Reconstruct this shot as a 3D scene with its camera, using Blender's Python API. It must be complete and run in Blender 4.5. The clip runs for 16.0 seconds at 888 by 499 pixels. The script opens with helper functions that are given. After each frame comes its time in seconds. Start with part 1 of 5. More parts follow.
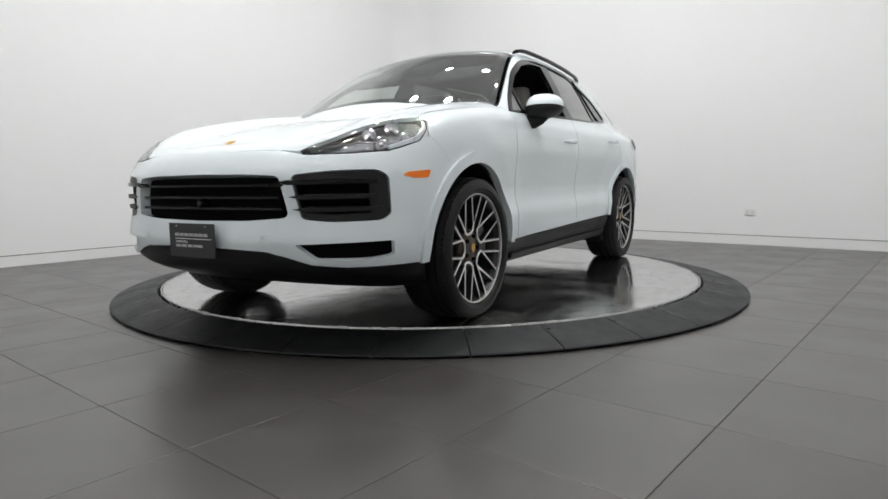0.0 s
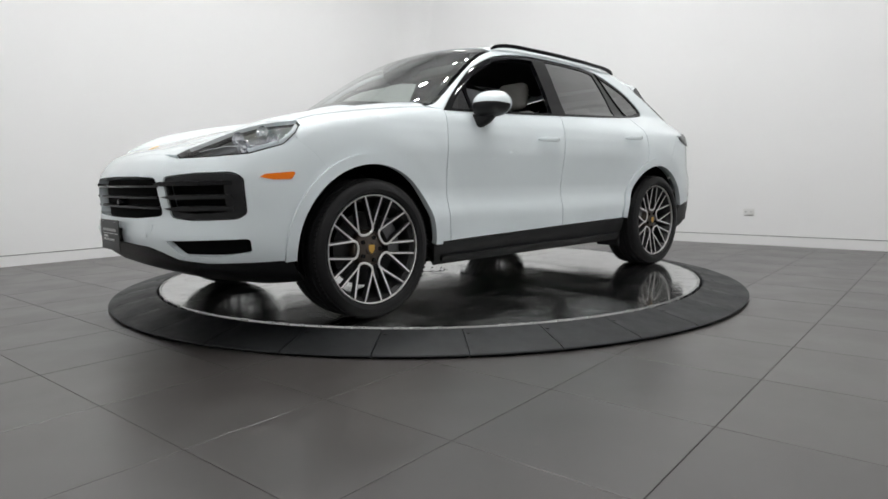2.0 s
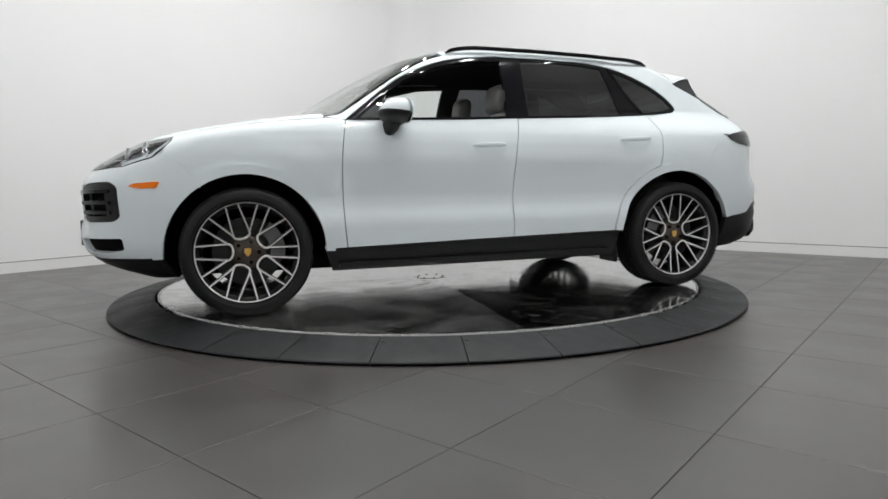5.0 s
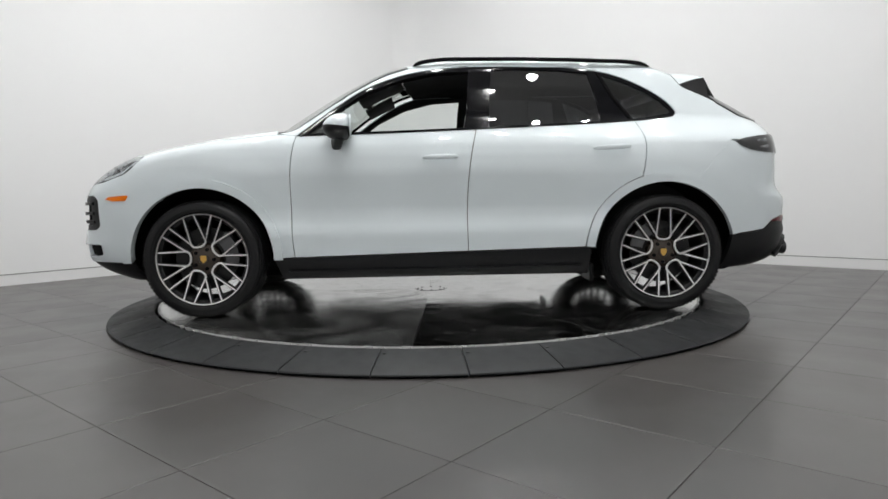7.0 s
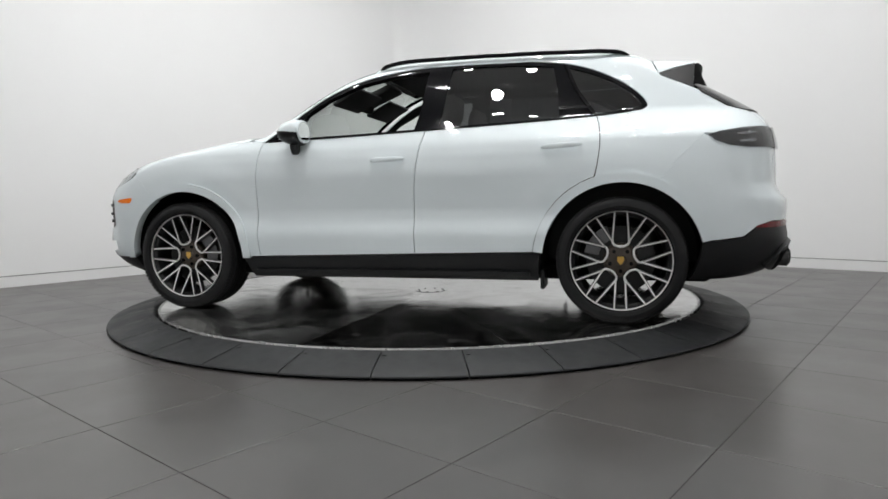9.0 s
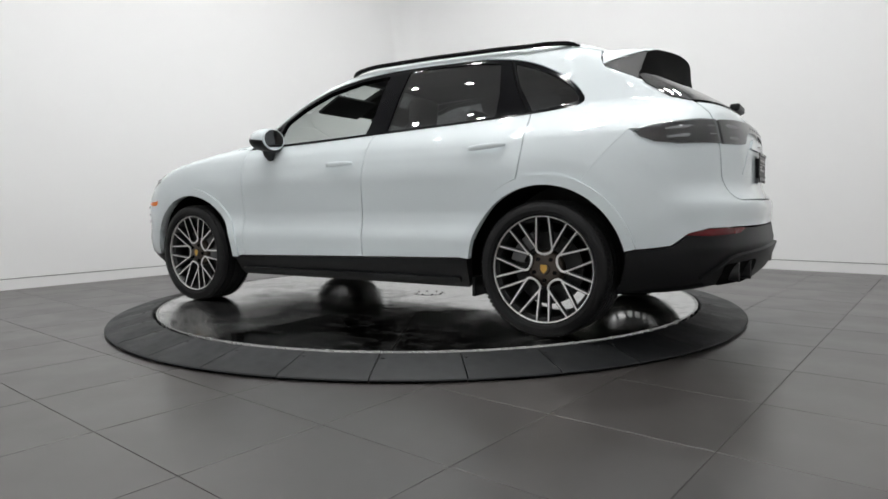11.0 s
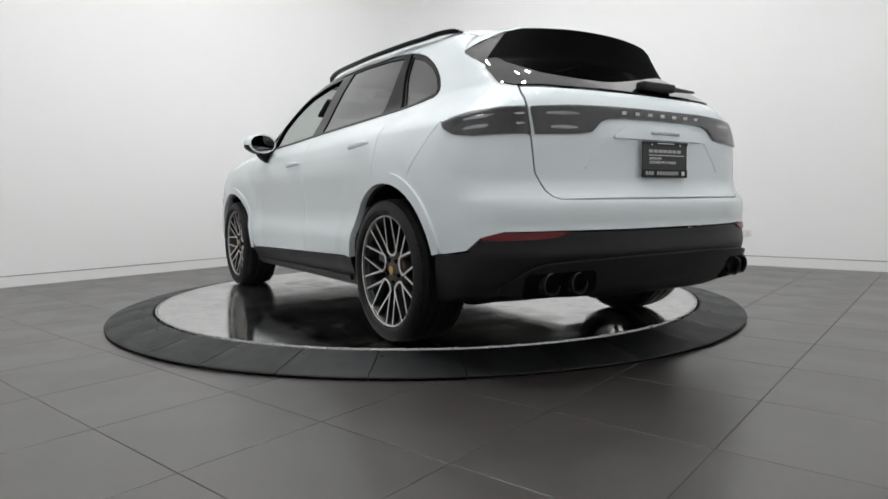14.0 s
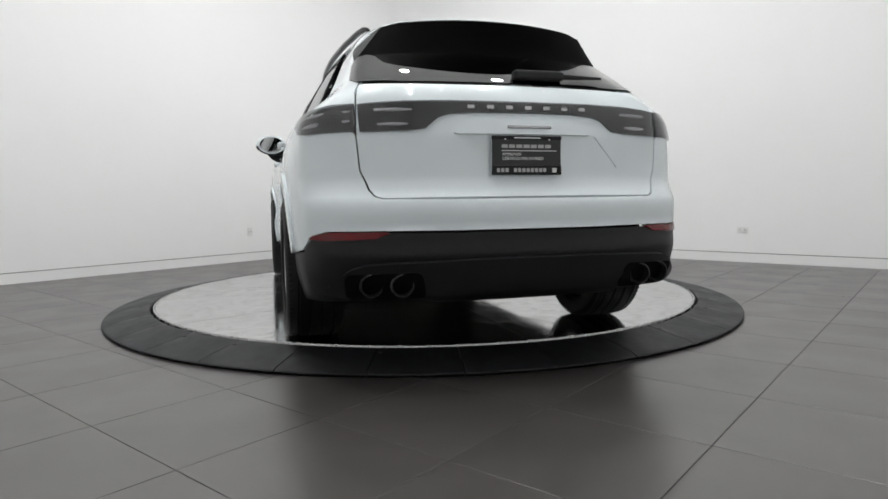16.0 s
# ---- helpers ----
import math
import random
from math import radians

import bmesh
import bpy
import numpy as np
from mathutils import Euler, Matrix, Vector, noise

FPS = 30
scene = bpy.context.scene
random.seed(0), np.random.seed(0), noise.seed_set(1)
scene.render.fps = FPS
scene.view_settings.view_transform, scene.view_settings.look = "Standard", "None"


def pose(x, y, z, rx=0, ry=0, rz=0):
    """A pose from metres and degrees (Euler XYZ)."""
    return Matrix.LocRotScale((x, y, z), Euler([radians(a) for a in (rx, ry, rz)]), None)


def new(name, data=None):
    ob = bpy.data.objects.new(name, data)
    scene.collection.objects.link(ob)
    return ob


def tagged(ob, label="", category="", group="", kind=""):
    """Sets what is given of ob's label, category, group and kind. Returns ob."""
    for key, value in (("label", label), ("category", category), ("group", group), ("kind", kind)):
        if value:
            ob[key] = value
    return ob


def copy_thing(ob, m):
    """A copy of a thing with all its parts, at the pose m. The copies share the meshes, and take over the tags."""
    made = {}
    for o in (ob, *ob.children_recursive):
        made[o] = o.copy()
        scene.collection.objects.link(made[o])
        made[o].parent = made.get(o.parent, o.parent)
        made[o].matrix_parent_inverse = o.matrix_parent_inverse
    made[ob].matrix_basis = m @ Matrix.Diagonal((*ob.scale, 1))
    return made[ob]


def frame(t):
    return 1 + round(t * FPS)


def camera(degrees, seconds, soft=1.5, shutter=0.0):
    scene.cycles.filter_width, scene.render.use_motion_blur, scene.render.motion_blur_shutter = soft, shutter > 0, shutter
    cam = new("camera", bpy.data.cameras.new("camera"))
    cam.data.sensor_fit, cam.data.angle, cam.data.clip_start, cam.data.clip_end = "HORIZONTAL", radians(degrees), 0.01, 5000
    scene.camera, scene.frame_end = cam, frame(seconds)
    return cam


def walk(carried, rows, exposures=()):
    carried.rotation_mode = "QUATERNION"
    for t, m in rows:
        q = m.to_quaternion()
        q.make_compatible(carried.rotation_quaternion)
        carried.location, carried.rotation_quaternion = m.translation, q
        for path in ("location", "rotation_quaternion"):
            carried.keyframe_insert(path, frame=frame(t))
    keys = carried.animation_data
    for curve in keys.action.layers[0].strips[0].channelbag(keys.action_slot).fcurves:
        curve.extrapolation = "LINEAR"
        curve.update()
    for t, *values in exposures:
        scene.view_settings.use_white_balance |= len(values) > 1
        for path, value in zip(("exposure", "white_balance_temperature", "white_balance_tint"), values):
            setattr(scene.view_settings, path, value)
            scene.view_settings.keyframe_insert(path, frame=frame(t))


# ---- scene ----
# The camera stands on a tripod before the turntable; its head tilts and pans a little.
cam = camera(70.7, 16.0, soft=1.6)
AIM = [(0, -6.31, -1.08), (0.5, -6.32, -1.12), (1, -6.3, -1.11), (1.5, -6.31, -1.1), (2, -6.33, -1.17), (2.5, -6.24, -1.26),
       (3, -6.15, -1.27), (3.5, -6.11, -1.22), (4, -6.08, -1.26), (6.5, -4.83, -1.31), (7, -4.6, -1.24), (7.5, -4.44, -1.18),
       (8, -4.43, -1.17), (8.5, -4.46, -1.2), (9, -4.44, -1.23), (11.5, -4.11, -1.42), (12, -4.06, -1.44), (12.5, -4.18, -1.42),
       (13, -4.28, -1.43), (13.5, -4.35, -1.42), (14, -4.44, -1.44), (14.5, -4.54, -1.51), (15, -4.65, -1.59), (15.5, -4.68, -1.63),
       (16, -4.7, -1.62)]
walk(cam, [(t, pose(0, -5.05, 0.795, 90 + tilt, 0, pan) @ pose(0, 0, 0, 0, 0, -0.78)) for t, tilt, pan in AIM])

# ---- light: a closed, white-painted photo room under a grid of small downlights ----
LAMP_POWER = 268.0
CEILING = 6.2
world = bpy.data.worlds.new("world")
scene.world = world
world.use_nodes = True
world.node_tree.nodes["Background"].inputs[0].default_value = (0.9, 0.95, 1.0, 1)
world.node_tree.nodes["Background"].inputs[1].default_value = 0.02
scene.view_settings.exposure = 0.0


# ---- materials ----
def material(name, base, rough=0.5, metal=0.0, coat=0.0, spec=0.5, vary=0.0, scale=6.0, bump=0.0, bump_scale=120.0, rough_vary=0.0, coat_rough=0.03):
    """A surface with slow stains (vary), uneven gloss (rough_vary) and fine relief (bump)."""
    m = bpy.data.materials.new(name)
    m.use_nodes = True
    n, l = m.node_tree.nodes, m.node_tree.links
    b = n["Principled BSDF"]
    b.inputs["Base Color"].default_value = (*base, 1)
    b.inputs["Roughness"].default_value = rough
    b.inputs["Metallic"].default_value = metal
    b.inputs["Coat Weight"].default_value = coat
    b.inputs["Coat Roughness"].default_value = coat_rough
    b.inputs["Specular IOR Level"].default_value = spec
    co = n.new("ShaderNodeTexCoord")
    if vary or rough_vary:
        a = n.new("ShaderNodeTexNoise")
        a.inputs["Scale"].default_value, a.inputs["Detail"].default_value, a.inputs["Roughness"].default_value = scale, 6, 0.6
        l.new(co.outputs["Object"], a.inputs["Vector"])
        if vary:
            mix = n.new("ShaderNodeMix")
            mix.data_type = "RGBA"
            mix.inputs[6].default_value = (*[c * (1 - vary) for c in base], 1)
            mix.inputs[7].default_value = (*[min(1, c * (1 + vary)) for c in base], 1)
            l.new(a.outputs["Fac"], mix.inputs[0])
            l.new(mix.outputs[2], b.inputs["Base Color"])
        if rough_vary:
            r = n.new("ShaderNodeMapRange")
            r.inputs[1].default_value, r.inputs[2].default_value = 0.3, 0.7
            r.inputs[3].default_value, r.inputs[4].default_value = max(0.02, rough - rough_vary), rough + rough_vary
            l.new(a.outputs["Fac"], r.inputs[0])
            l.new(r.outputs[0], b.inputs["Roughness"])
    if bump:
        a2 = n.new("ShaderNodeTexNoise")
        a2.inputs["Scale"].default_value, a2.inputs["Detail"].default_value = bump_scale, 3
        l.new(co.outputs["Object"], a2.inputs["Vector"])
        bp = n.new("ShaderNodeBump")
        bp.inputs["Strength"].default_value, bp.inputs["Distance"].default_value = bump, 0.01
        l.new(a2.outputs["Fac"], bp.inputs["Height"])
        l.new(bp.outputs["Normal"], b.inputs["Normal"])
    return m


def glow(name, colour, strength):
    m = bpy.data.materials.new(name)
    m.use_nodes = True
    b = m.node_tree.nodes["Principled BSDF"]
    b.inputs["Base Color"].default_value = (*colour, 1)
    b.inputs["Emission Color"].default_value = (*colour, 1)
    b.inputs["Emission Strength"].default_value = strength
    return m


def tile_material():
    m = material("porcelain tile", (0.047, 0.0425, 0.0405), rough=0.31, spec=1.0, vary=0.14, scale=2.2, bump=0.012, bump_scale=260, rough_vary=0.05)
    n, l = m.node_tree.nodes, m.node_tree.links
    b = n["Principled BSDF"]
    src = b.inputs["Base Color"].links[0].from_socket
    info = n.new("ShaderNodeObjectInfo")
    r = n.new("ShaderNodeMapRange")
    r.inputs[3].default_value, r.inputs[4].default_value = 0.93, 1.07
    l.new(info.outputs["Random"], r.inputs[0])
    mul = n.new("ShaderNodeVectorMath")
    mul.operation = "SCALE"
    l.new(src, mul.inputs[0])
    l.new(r.outputs[0], mul.inputs[3])
    l.new(mul.outputs[0], b.inputs["Base Color"])
    return m


def plate_material(name, dust_metal, rough_low, rough_high, dirt):
    """Brushed steel sheet, scuffed and smeared with rubber dust where cars have driven."""
    m = material(name, (0.62, 0.62, 0.61), rough=0.16, metal=1.0)
    n, l = m.node_tree.nodes, m.node_tree.links
    b = n["Principled BSDF"]
    co = n.new("ShaderNodeTexCoord")

    def noise(scale, detail, rough, distortion):
        a = n.new("ShaderNodeTexNoise")
        for key, v in (("Scale", scale), ("Detail", detail), ("Roughness", rough), ("Distortion", distortion)):
            a.inputs[key].default_value = v
        l.new(co.outputs["Object"], a.inputs["Vector"])
        return a.outputs["Fac"]

    def spread(src, a0, a1, b0, b1):
        r = n.new("ShaderNodeMapRange")
        for k, v in zip((1, 2, 3, 4), (a0, a1, b0, b1)):
            r.inputs[k].default_value = v
        l.new(src, r.inputs[0])
        return r.outputs[0]

    swirl = noise(1.8, 9, 0.68, 1.6)
    smear = noise(5.5, 8, 0.7, 2.2)
    l.new(spread(swirl, 0.40, 0.66, rough_low, rough_high), b.inputs["Roughness"])
    l.new(spread(smear, 0.52, 0.74, 1.0, dust_metal), b.inputs["Metallic"])
    mix = n.new("ShaderNodeMix")
    mix.data_type = "RGBA"
    mix.inputs[6].default_value = (0.64, 0.645, 0.64, 1)
    mix.inputs[7].default_value = (*[dirt * c for c in (1, 1.0, 0.98)], 1)
    l.new(spread(smear, 0.40, 0.70, 0.0, 1.0), mix.inputs[0])
    l.new(mix.outputs[2], b.inputs["Base Color"])
    fine = noise(70, 4, 0.6, 0.0)
    bp = n.new("ShaderNodeBump")
    bp.inputs["Strength"].default_value, bp.inputs["Distance"].default_value = 0.02, 0.002
    l.new(fine, bp.inputs["Height"])
    l.new(bp.outputs["Normal"], b.inputs["Normal"])
    return m


M_WALL = material("matt white wall paint", (0.845, 0.846, 0.848), rough=0.75, vary=0.015, scale=0.8, bump=0.03, bump_scale=90)
M_SKIRT = material("white skirting paint", (0.82, 0.82, 0.82), rough=0.4, vary=0.02, scale=3)
M_REVEAL = material("dark shadow gap", (0.22, 0.22, 0.22), rough=0.7)
M_CEIL = material("ceiling paint", (0.78, 0.78, 0.78), rough=0.8, vary=0.03, scale=1.0)
M_TILE = tile_material()
M_GROUT = material("dark grout", (0.035, 0.032, 0.03), rough=0.8, vary=0.2, scale=8)
M_RUBBER = material("black moulded rubber", (0.0125, 0.0135, 0.0145), rough=0.5, spec=0.24, vary=0.25, scale=5, bump=0.06, bump_scale=400, rough_vary=0.1)
M_HOLE = material("dark bolt recess", (0.006, 0.006, 0.006), rough=0.6)
M_PLATE = plate_material("polished steel plate", 0.86, 0.05, 0.18, 0.42)
M_SCUFFED = plate_material("scuffed steel plate", 0.80, 0.12, 0.26, 0.42)
M_EDGE = material("bright steel edge", (0.42, 0.42, 0.415), rough=0.25, metal=1.0, rough_vary=0.1, scale=20)
M_PLASTIC = material("white wall plastic", (0.75, 0.75, 0.74), rough=0.35)
M_LAMP = glow("lit downlight", (1.0, 1.0, 0.985), LAMP_POWER)
M_TRIM = material("white lamp trim", (0.7, 0.7, 0.7), rough=0.4)


# ---- mesh helpers ----
def part(name, bm, mat, parent=None, label="", smooth=None):
    me = bpy.data.meshes.new(name)
    if smooth is not None:
        for f in bm.faces:
            f.smooth = True
    bm.to_mesh(me)
    bm.free()
    me.materials.append(mat)
    if smooth is not None and smooth < 180:
        me.set_sharp_from_angle(angle=radians(smooth))
    ob = new(name, me)
    if parent:
        ob.parent = parent
    if label:
        tagged(ob, label)
    return ob


def mesh_part(name, verts, faces, mat, parent=None, label="", smooth=None):
    bm = bmesh.new()
    vs = [bm.verts.new(v) for v in verts]
    for f in faces:
        try:
            bm.faces.new([vs[i] for i in f])
        except ValueError:
            pass
    return part(name, bm, mat, parent, label, smooth)


def box(bm, lo, hi, bevel=0.0, m=None):
    r = bmesh.ops.create_cube(bm, size=1)
    c = (Vector(lo) + Vector(hi)) / 2
    d = Vector(hi) - Vector(lo)
    bmesh.ops.transform(bm, matrix=Matrix.Translation(c) @ Matrix.Diagonal((*d, 1)), verts=r["verts"])
    if bevel:
        es = {e for v in r["verts"] for e in v.link_edges}
        r2 = bmesh.ops.bevel(bm, geom=list(es), offset=bevel, segments=2, affect="EDGES", profile=0.5)
        vs = {v for f in r2["faces"] for v in f.verts}
    else:
        vs = r["verts"]
    if m is not None:
        allv = set(r["verts"]) | set(vs)
        bmesh.ops.transform(bm, matrix=m, verts=[v for v in allv if v.is_valid])
    return bm


def lathe(profile, n=64, axis="Z", a0=0.0, a1=2 * math.pi):
    """Turn (radius, height) pairs round an axis; returns a bmesh."""
    bm = bmesh.new()
    closed = abs(a1 - a0 - 2 * math.pi) < 1e-6
    k = n if closed else n + 1
    rings = []
    for i in range(k):
        a = a0 + (a1 - a0) * i / n
        ring = []
        for r, h in profile:
            x, y = r * math.cos(a), r * math.sin(a)
            ring.append(bm.verts.new((x, y, h) if axis == "Z" else (x, h, y)))
        rings.append(ring)
    for i in range(n):
        p, q = rings[i], rings[(i + 1) % k]
        for j in range(len(profile) - 1):
            bm.faces.new((p[j], q[j], q[j + 1], p[j + 1]))
    bmesh.ops.remove_doubles(bm, verts=bm.verts, dist=1e-6)
    bmesh.ops.recalc_face_normals(bm, faces=bm.faces)
    return bm


# ---- the room: square to the tiles, which lie at TURN to the view ----
TURN = 48.7
ROOM = Matrix.Rotation(radians(TURN), 4, "Z")
A0, A1, B0, B1 = -4.7, 4.05, -4.6, 3.92
WALL = 0.2
COVE = 0.45
TILE = 0.598


def room_outline(r, inset=0.0):
    """The walls' inner line in the room's own axes; the far corner is rounded with radius r."""
    pts = [(A0 + inset, B1 - inset), (A0 + inset, B0 + inset), (A1 - inset, B0 + inset)]
    rr = r - inset
    for i in range(17):
        a = math.pi / 2 * i / 16
        pts.append((A1 - r + rr * math.cos(a), B1 - r + rr * math.sin(a)))
    return pts


def wall_strip(name, i0, i1, z0, z1, inner, outer, mat, kind_label):
    """One wall between corners i0 and i1 of the outline, from z0 to z1, between two insets."""
    a, b = room_outline(COVE, inner), room_outline(COVE, outer)
    idx = [i % len(a) for i in range(i0, i1 + 1)]
    vs, fs = [], []
    for i in idx:
        for pts, z in ((a, z0), (a, z1), (b, z1), (b, z0)):
            vs.append(ROOM @ Vector((*pts[i], z)))
    for k in range(len(idx) - 1):
        for j in range(4):
            fs.append((4 * k + j, 4 * k + (j + 1) % 4, 4 * k + 4 + (j + 1) % 4, 4 * k + 4 + j))
    fs += [(3, 2, 1, 0), tuple(len(vs) - 4 + j for j in range(4))]
    ob = mesh_part(name, vs, fs, mat, smooth=30)
    bm = bmesh.new()
    bm.from_mesh(ob.data)
    bmesh.ops.recalc_face_normals(bm, faces=bm.faces)
    bm.to_mesh(ob.data)
    bm.free()
    return tagged(ob, kind_label, "wall", kind="structure")


N_OUT = 20
SK = 0.105
walls = [("wall_west", 0, 1), ("wall_south", 1, 2), ("wall_east", 2, 3), ("wall_corner", 3, 19), ("wall_north", 19, 20)]
for wname, i0, i1 in walls:
    wall_strip(wname, i0, i1, SK + 0.009, CEILING, 0.0, -WALL, M_WALL, "plain matt white painted showroom wall")
    wall_strip("wall_base_reveal", i0, i1, -0.02, SK + 0.009, -0.012, -WALL, M_REVEAL, "thin dark shadow gap above the skirting")
    tagged(wall_strip("baseboard", i0, i1, 0.0, SK, 0.0, -0.0115, M_SKIRT, "low white flush skirting board below the wall"), category="baseboard")

bm = box(bmesh.new(), (A0 - WALL, B0 - WALL, CEILING), (A1 + WALL, B1 + WALL, CEILING + 0.15), m=ROOM)
tagged(part("ceiling", bm, M_CEIL), "plain pale grey painted ceiling with downlights", "ceiling", kind="structure")

floor = part("floor", box(bmesh.new(), (A0 - WALL, B0 - WALL, -0.15), (A1 + WALL, B1 + WALL, -0.0025), m=ROOM), M_GROUT)
tagged(floor, "grey porcelain tiled showroom floor with dark joints", "floor", kind="structure")


def outlet(name, m, label):
    e = tagged(new(name), label, "wall outlet")
    e.matrix_world = m
    part("cover_plate", box(bmesh.new(), (-0.06, -0.008, -0.037), (0.06, 0, 0.037), 0.003), M_PLASTIC, e)
    for s in (-0.028, 0.028):
        part("socket", box(bmesh.new(), (s - 0.017, -0.0105, -0.016), (s + 0.017, -0.006, 0.016), 0.002), M_TRIM, e)
        for k in (-0.006, 0.006):
            part("slot", box(bmesh.new(), (s + k - 0.0012, -0.0112, -0.006), (s + k + 0.0012, -0.0095, 0.006)), M_HOLE, e)
    return e


outlet("wall_outlet", ROOM @ pose(A1, -1.36, 0.38, 0, 0, -90), "white wide duplex wall outlet on the white wall")
outlet("wall_outlet", ROOM @ pose(0.93, B1, 0.385, 0, 0, 0) @ Matrix.Diagonal((0.62, 1, 1.5, 1)), "white upright wall outlet on the white wall")


def downlight(m):
    e = tagged(new("ceiling_light"), "small round lit downlight on the ceiling, in an added light-shaping can", "ceiling light", "downlights in the ceiling")
    e.matrix_world = m
    # Added, unseen can: its rim cuts the lens's side light off the upper walls.
    part("can", lathe([(0.092, -0.01), (0.100, -0.085), (0.108, -0.085), (0.110, 0.0)], 24), M_TRIM, e, smooth=40)
    part("lens", lathe([(0.091, -0.036), (0.082, -0.046), (0.0, -0.052)], 24), M_LAMP, e, "bright lit domed lens", smooth=60)
    return e


first_lamp = downlight(ROOM @ pose(-2.75, -2.75, CEILING))
for i in range(5):
    for j in range(5):
        if i or j:
            copy_thing(first_lamp, ROOM @ pose(-2.75 + 1.22 * i, -2.75 + 1.22 * j, CEILING))

# ---- turntable ----
PLATE_Z, R_PLATE, R_IN, R_OUT, SEGMENTS = 0.073, 2.018, 2.040, 2.326, 33
ring = tagged(new("turntable_ring"), "black rubber ramp ring of bolted segments round the turntable", "turntable ring")
step = 2 * math.pi / SEGMENTS
prof = [(R_IN, 0.0), (R_IN, PLATE_Z - 0.006), (R_IN + 0.012, PLATE_Z - 0.001), (R_OUT - 0.02, 0.026), (R_OUT, 0.019), (R_OUT + 0.004, 0.014), (R_OUT - 0.012, 0.0)]
bm = lathe(prof, 8, a0=0.0012, a1=step - 0.0012)
ends = [[v for v in bm.verts if abs(math.atan2(v.co.y, v.co.x) - a) < 1e-4] for a in (0.0012, step - 0.0012)]
for vs in ends:
    vs.sort(key=lambda v: (round(math.hypot(v.co.x, v.co.y), 4), v.co.z))
    o = [v for v in sorted(vs, key=lambda v: math.atan2(v.co.z - 0.02, math.hypot(v.co.x, v.co.y) - 2.15))]
    bm.faces.new(o)
bmesh.ops.recalc_face_normals(bm, faces=bm.faces)
seg = part("ramp_segment", bm, M_RUBBER, ring, smooth=25)
bolt = part("bolt_recess", lathe([(0, 0.0015), (0.011, 0.0015), (0.011, -0.003)], 12), M_HOLE, ring)
SEAM = radians(-96.85)
for k in range(SEGMENTS):
    a = SEAM + k * step
    for proto, extra in ((seg, None), (bolt, 0.022)):
        ob = proto if k == 0 else proto.copy()
        if k:
            scene.collection.objects.link(ob)
        if extra is None:
            ob.matrix_basis = Matrix.Rotation(a, 4, "Z")
        else:
            r = 2.105
            ob.matrix_basis = pose(r * math.cos(a + extra / 2), r * math.sin(a + extra / 2), PLATE_Z - 0.001 - 0.046 * (r - 2.052) / 0.254)

table = tagged(new("turntable"), "round polished steel turntable plate in four sheets, smeared with tyre dust", "turntable")
part("rim", lathe([(R_PLATE - 0.007, 0.0), (R_PLATE - 0.007, PLATE_Z + 0.002), (R_PLATE + 0.004, PLATE_Z + 0.002), (R_PLATE + 0.006, PLATE_Z - 0.001), (R_PLATE + 0.006, 0.0)], 128), M_EDGE, table, "bright steel rim", smooth=40)
SHEET_SEAMS = (-183, -93, -62, 0, 90, 177)
for a0, a1 in zip(SHEET_SEAMS, SHEET_SEAMS[1:]):
    bm = lathe([(0.13, PLATE_Z - 0.004), (0.13, PLATE_Z), (R_PLATE - 0.010, PLATE_Z), (R_PLATE - 0.010, PLATE_Z - 0.004)], 32, a0=radians(a0) + 0.0009, a1=radians(a1) - 0.0009)
    part("steel_sheet", bm, M_SCUFFED if a0 == -183 else M_PLATE, table, "dusty scuffed steel sheet" if a0 == -183 else "")
part("support_drum", lathe([(0, 0.01), (R_PLATE - 0.01, 0.01), (R_PLATE - 0.01, PLATE_Z - 0.006), (0, PLATE_Z - 0.006)], 96), M_HOLE, table)
part("centre_hatch", lathe([(0, PLATE_Z + 0.002), (0.126, PLATE_Z + 0.002), (0.128, PLATE_Z - 0.004)], 48), M_PLATE, table)
hb = None
for k in range(8):
    if hb is None:
        hb = part("hatch_bolt", lathe([(0, 0.004), (0.008, 0.004), (0.011, 0.0)], 10), M_HOLE, table)
    ob = hb if k == 0 else hb.copy()
    if k:
        scene.collection.objects.link(ob)
    ob.matrix_basis = pose(0.105 * math.cos(k * math.pi / 4), 0.105 * math.sin(k * math.pi / 4), PLATE_Z + 0.001)

# ---- the car: a smooth body form, from which every panel is cut ----
from mathutils import geometry

WB = 1.4475          # half the wheelbase
HUB_Z = 0.368
ARCH_F, ARCH_R = 0.445, 0.450


def curve(knots, soft=0.05):
    """A smooth function through knots (pairs), softened over that many metres."""
    xs = np.arange(-3.2, 3.2, 0.005)
    k = sorted(knots)
    ys = np.interp(xs, [a for a, _ in k], [b for _, b in k])
    w = np.exp(-0.5 * (np.arange(-60, 61) * 0.005 / soft) ** 2)
    ys = np.convolve(np.pad(ys, 60, mode="edge"), w / w.sum(), mode="valid")
    return lambda v: np.interp(v, xs, ys)


def ramp(a, b, v):
    t = np.clip((v - a) / (b - a), 0, 1)
    return t * t * (3 - 2 * t)


def smax(a, b, k):
    return np.maximum(a, b) + np.maximum(k - np.abs(a - b), 0) ** 2 / (4 * k)


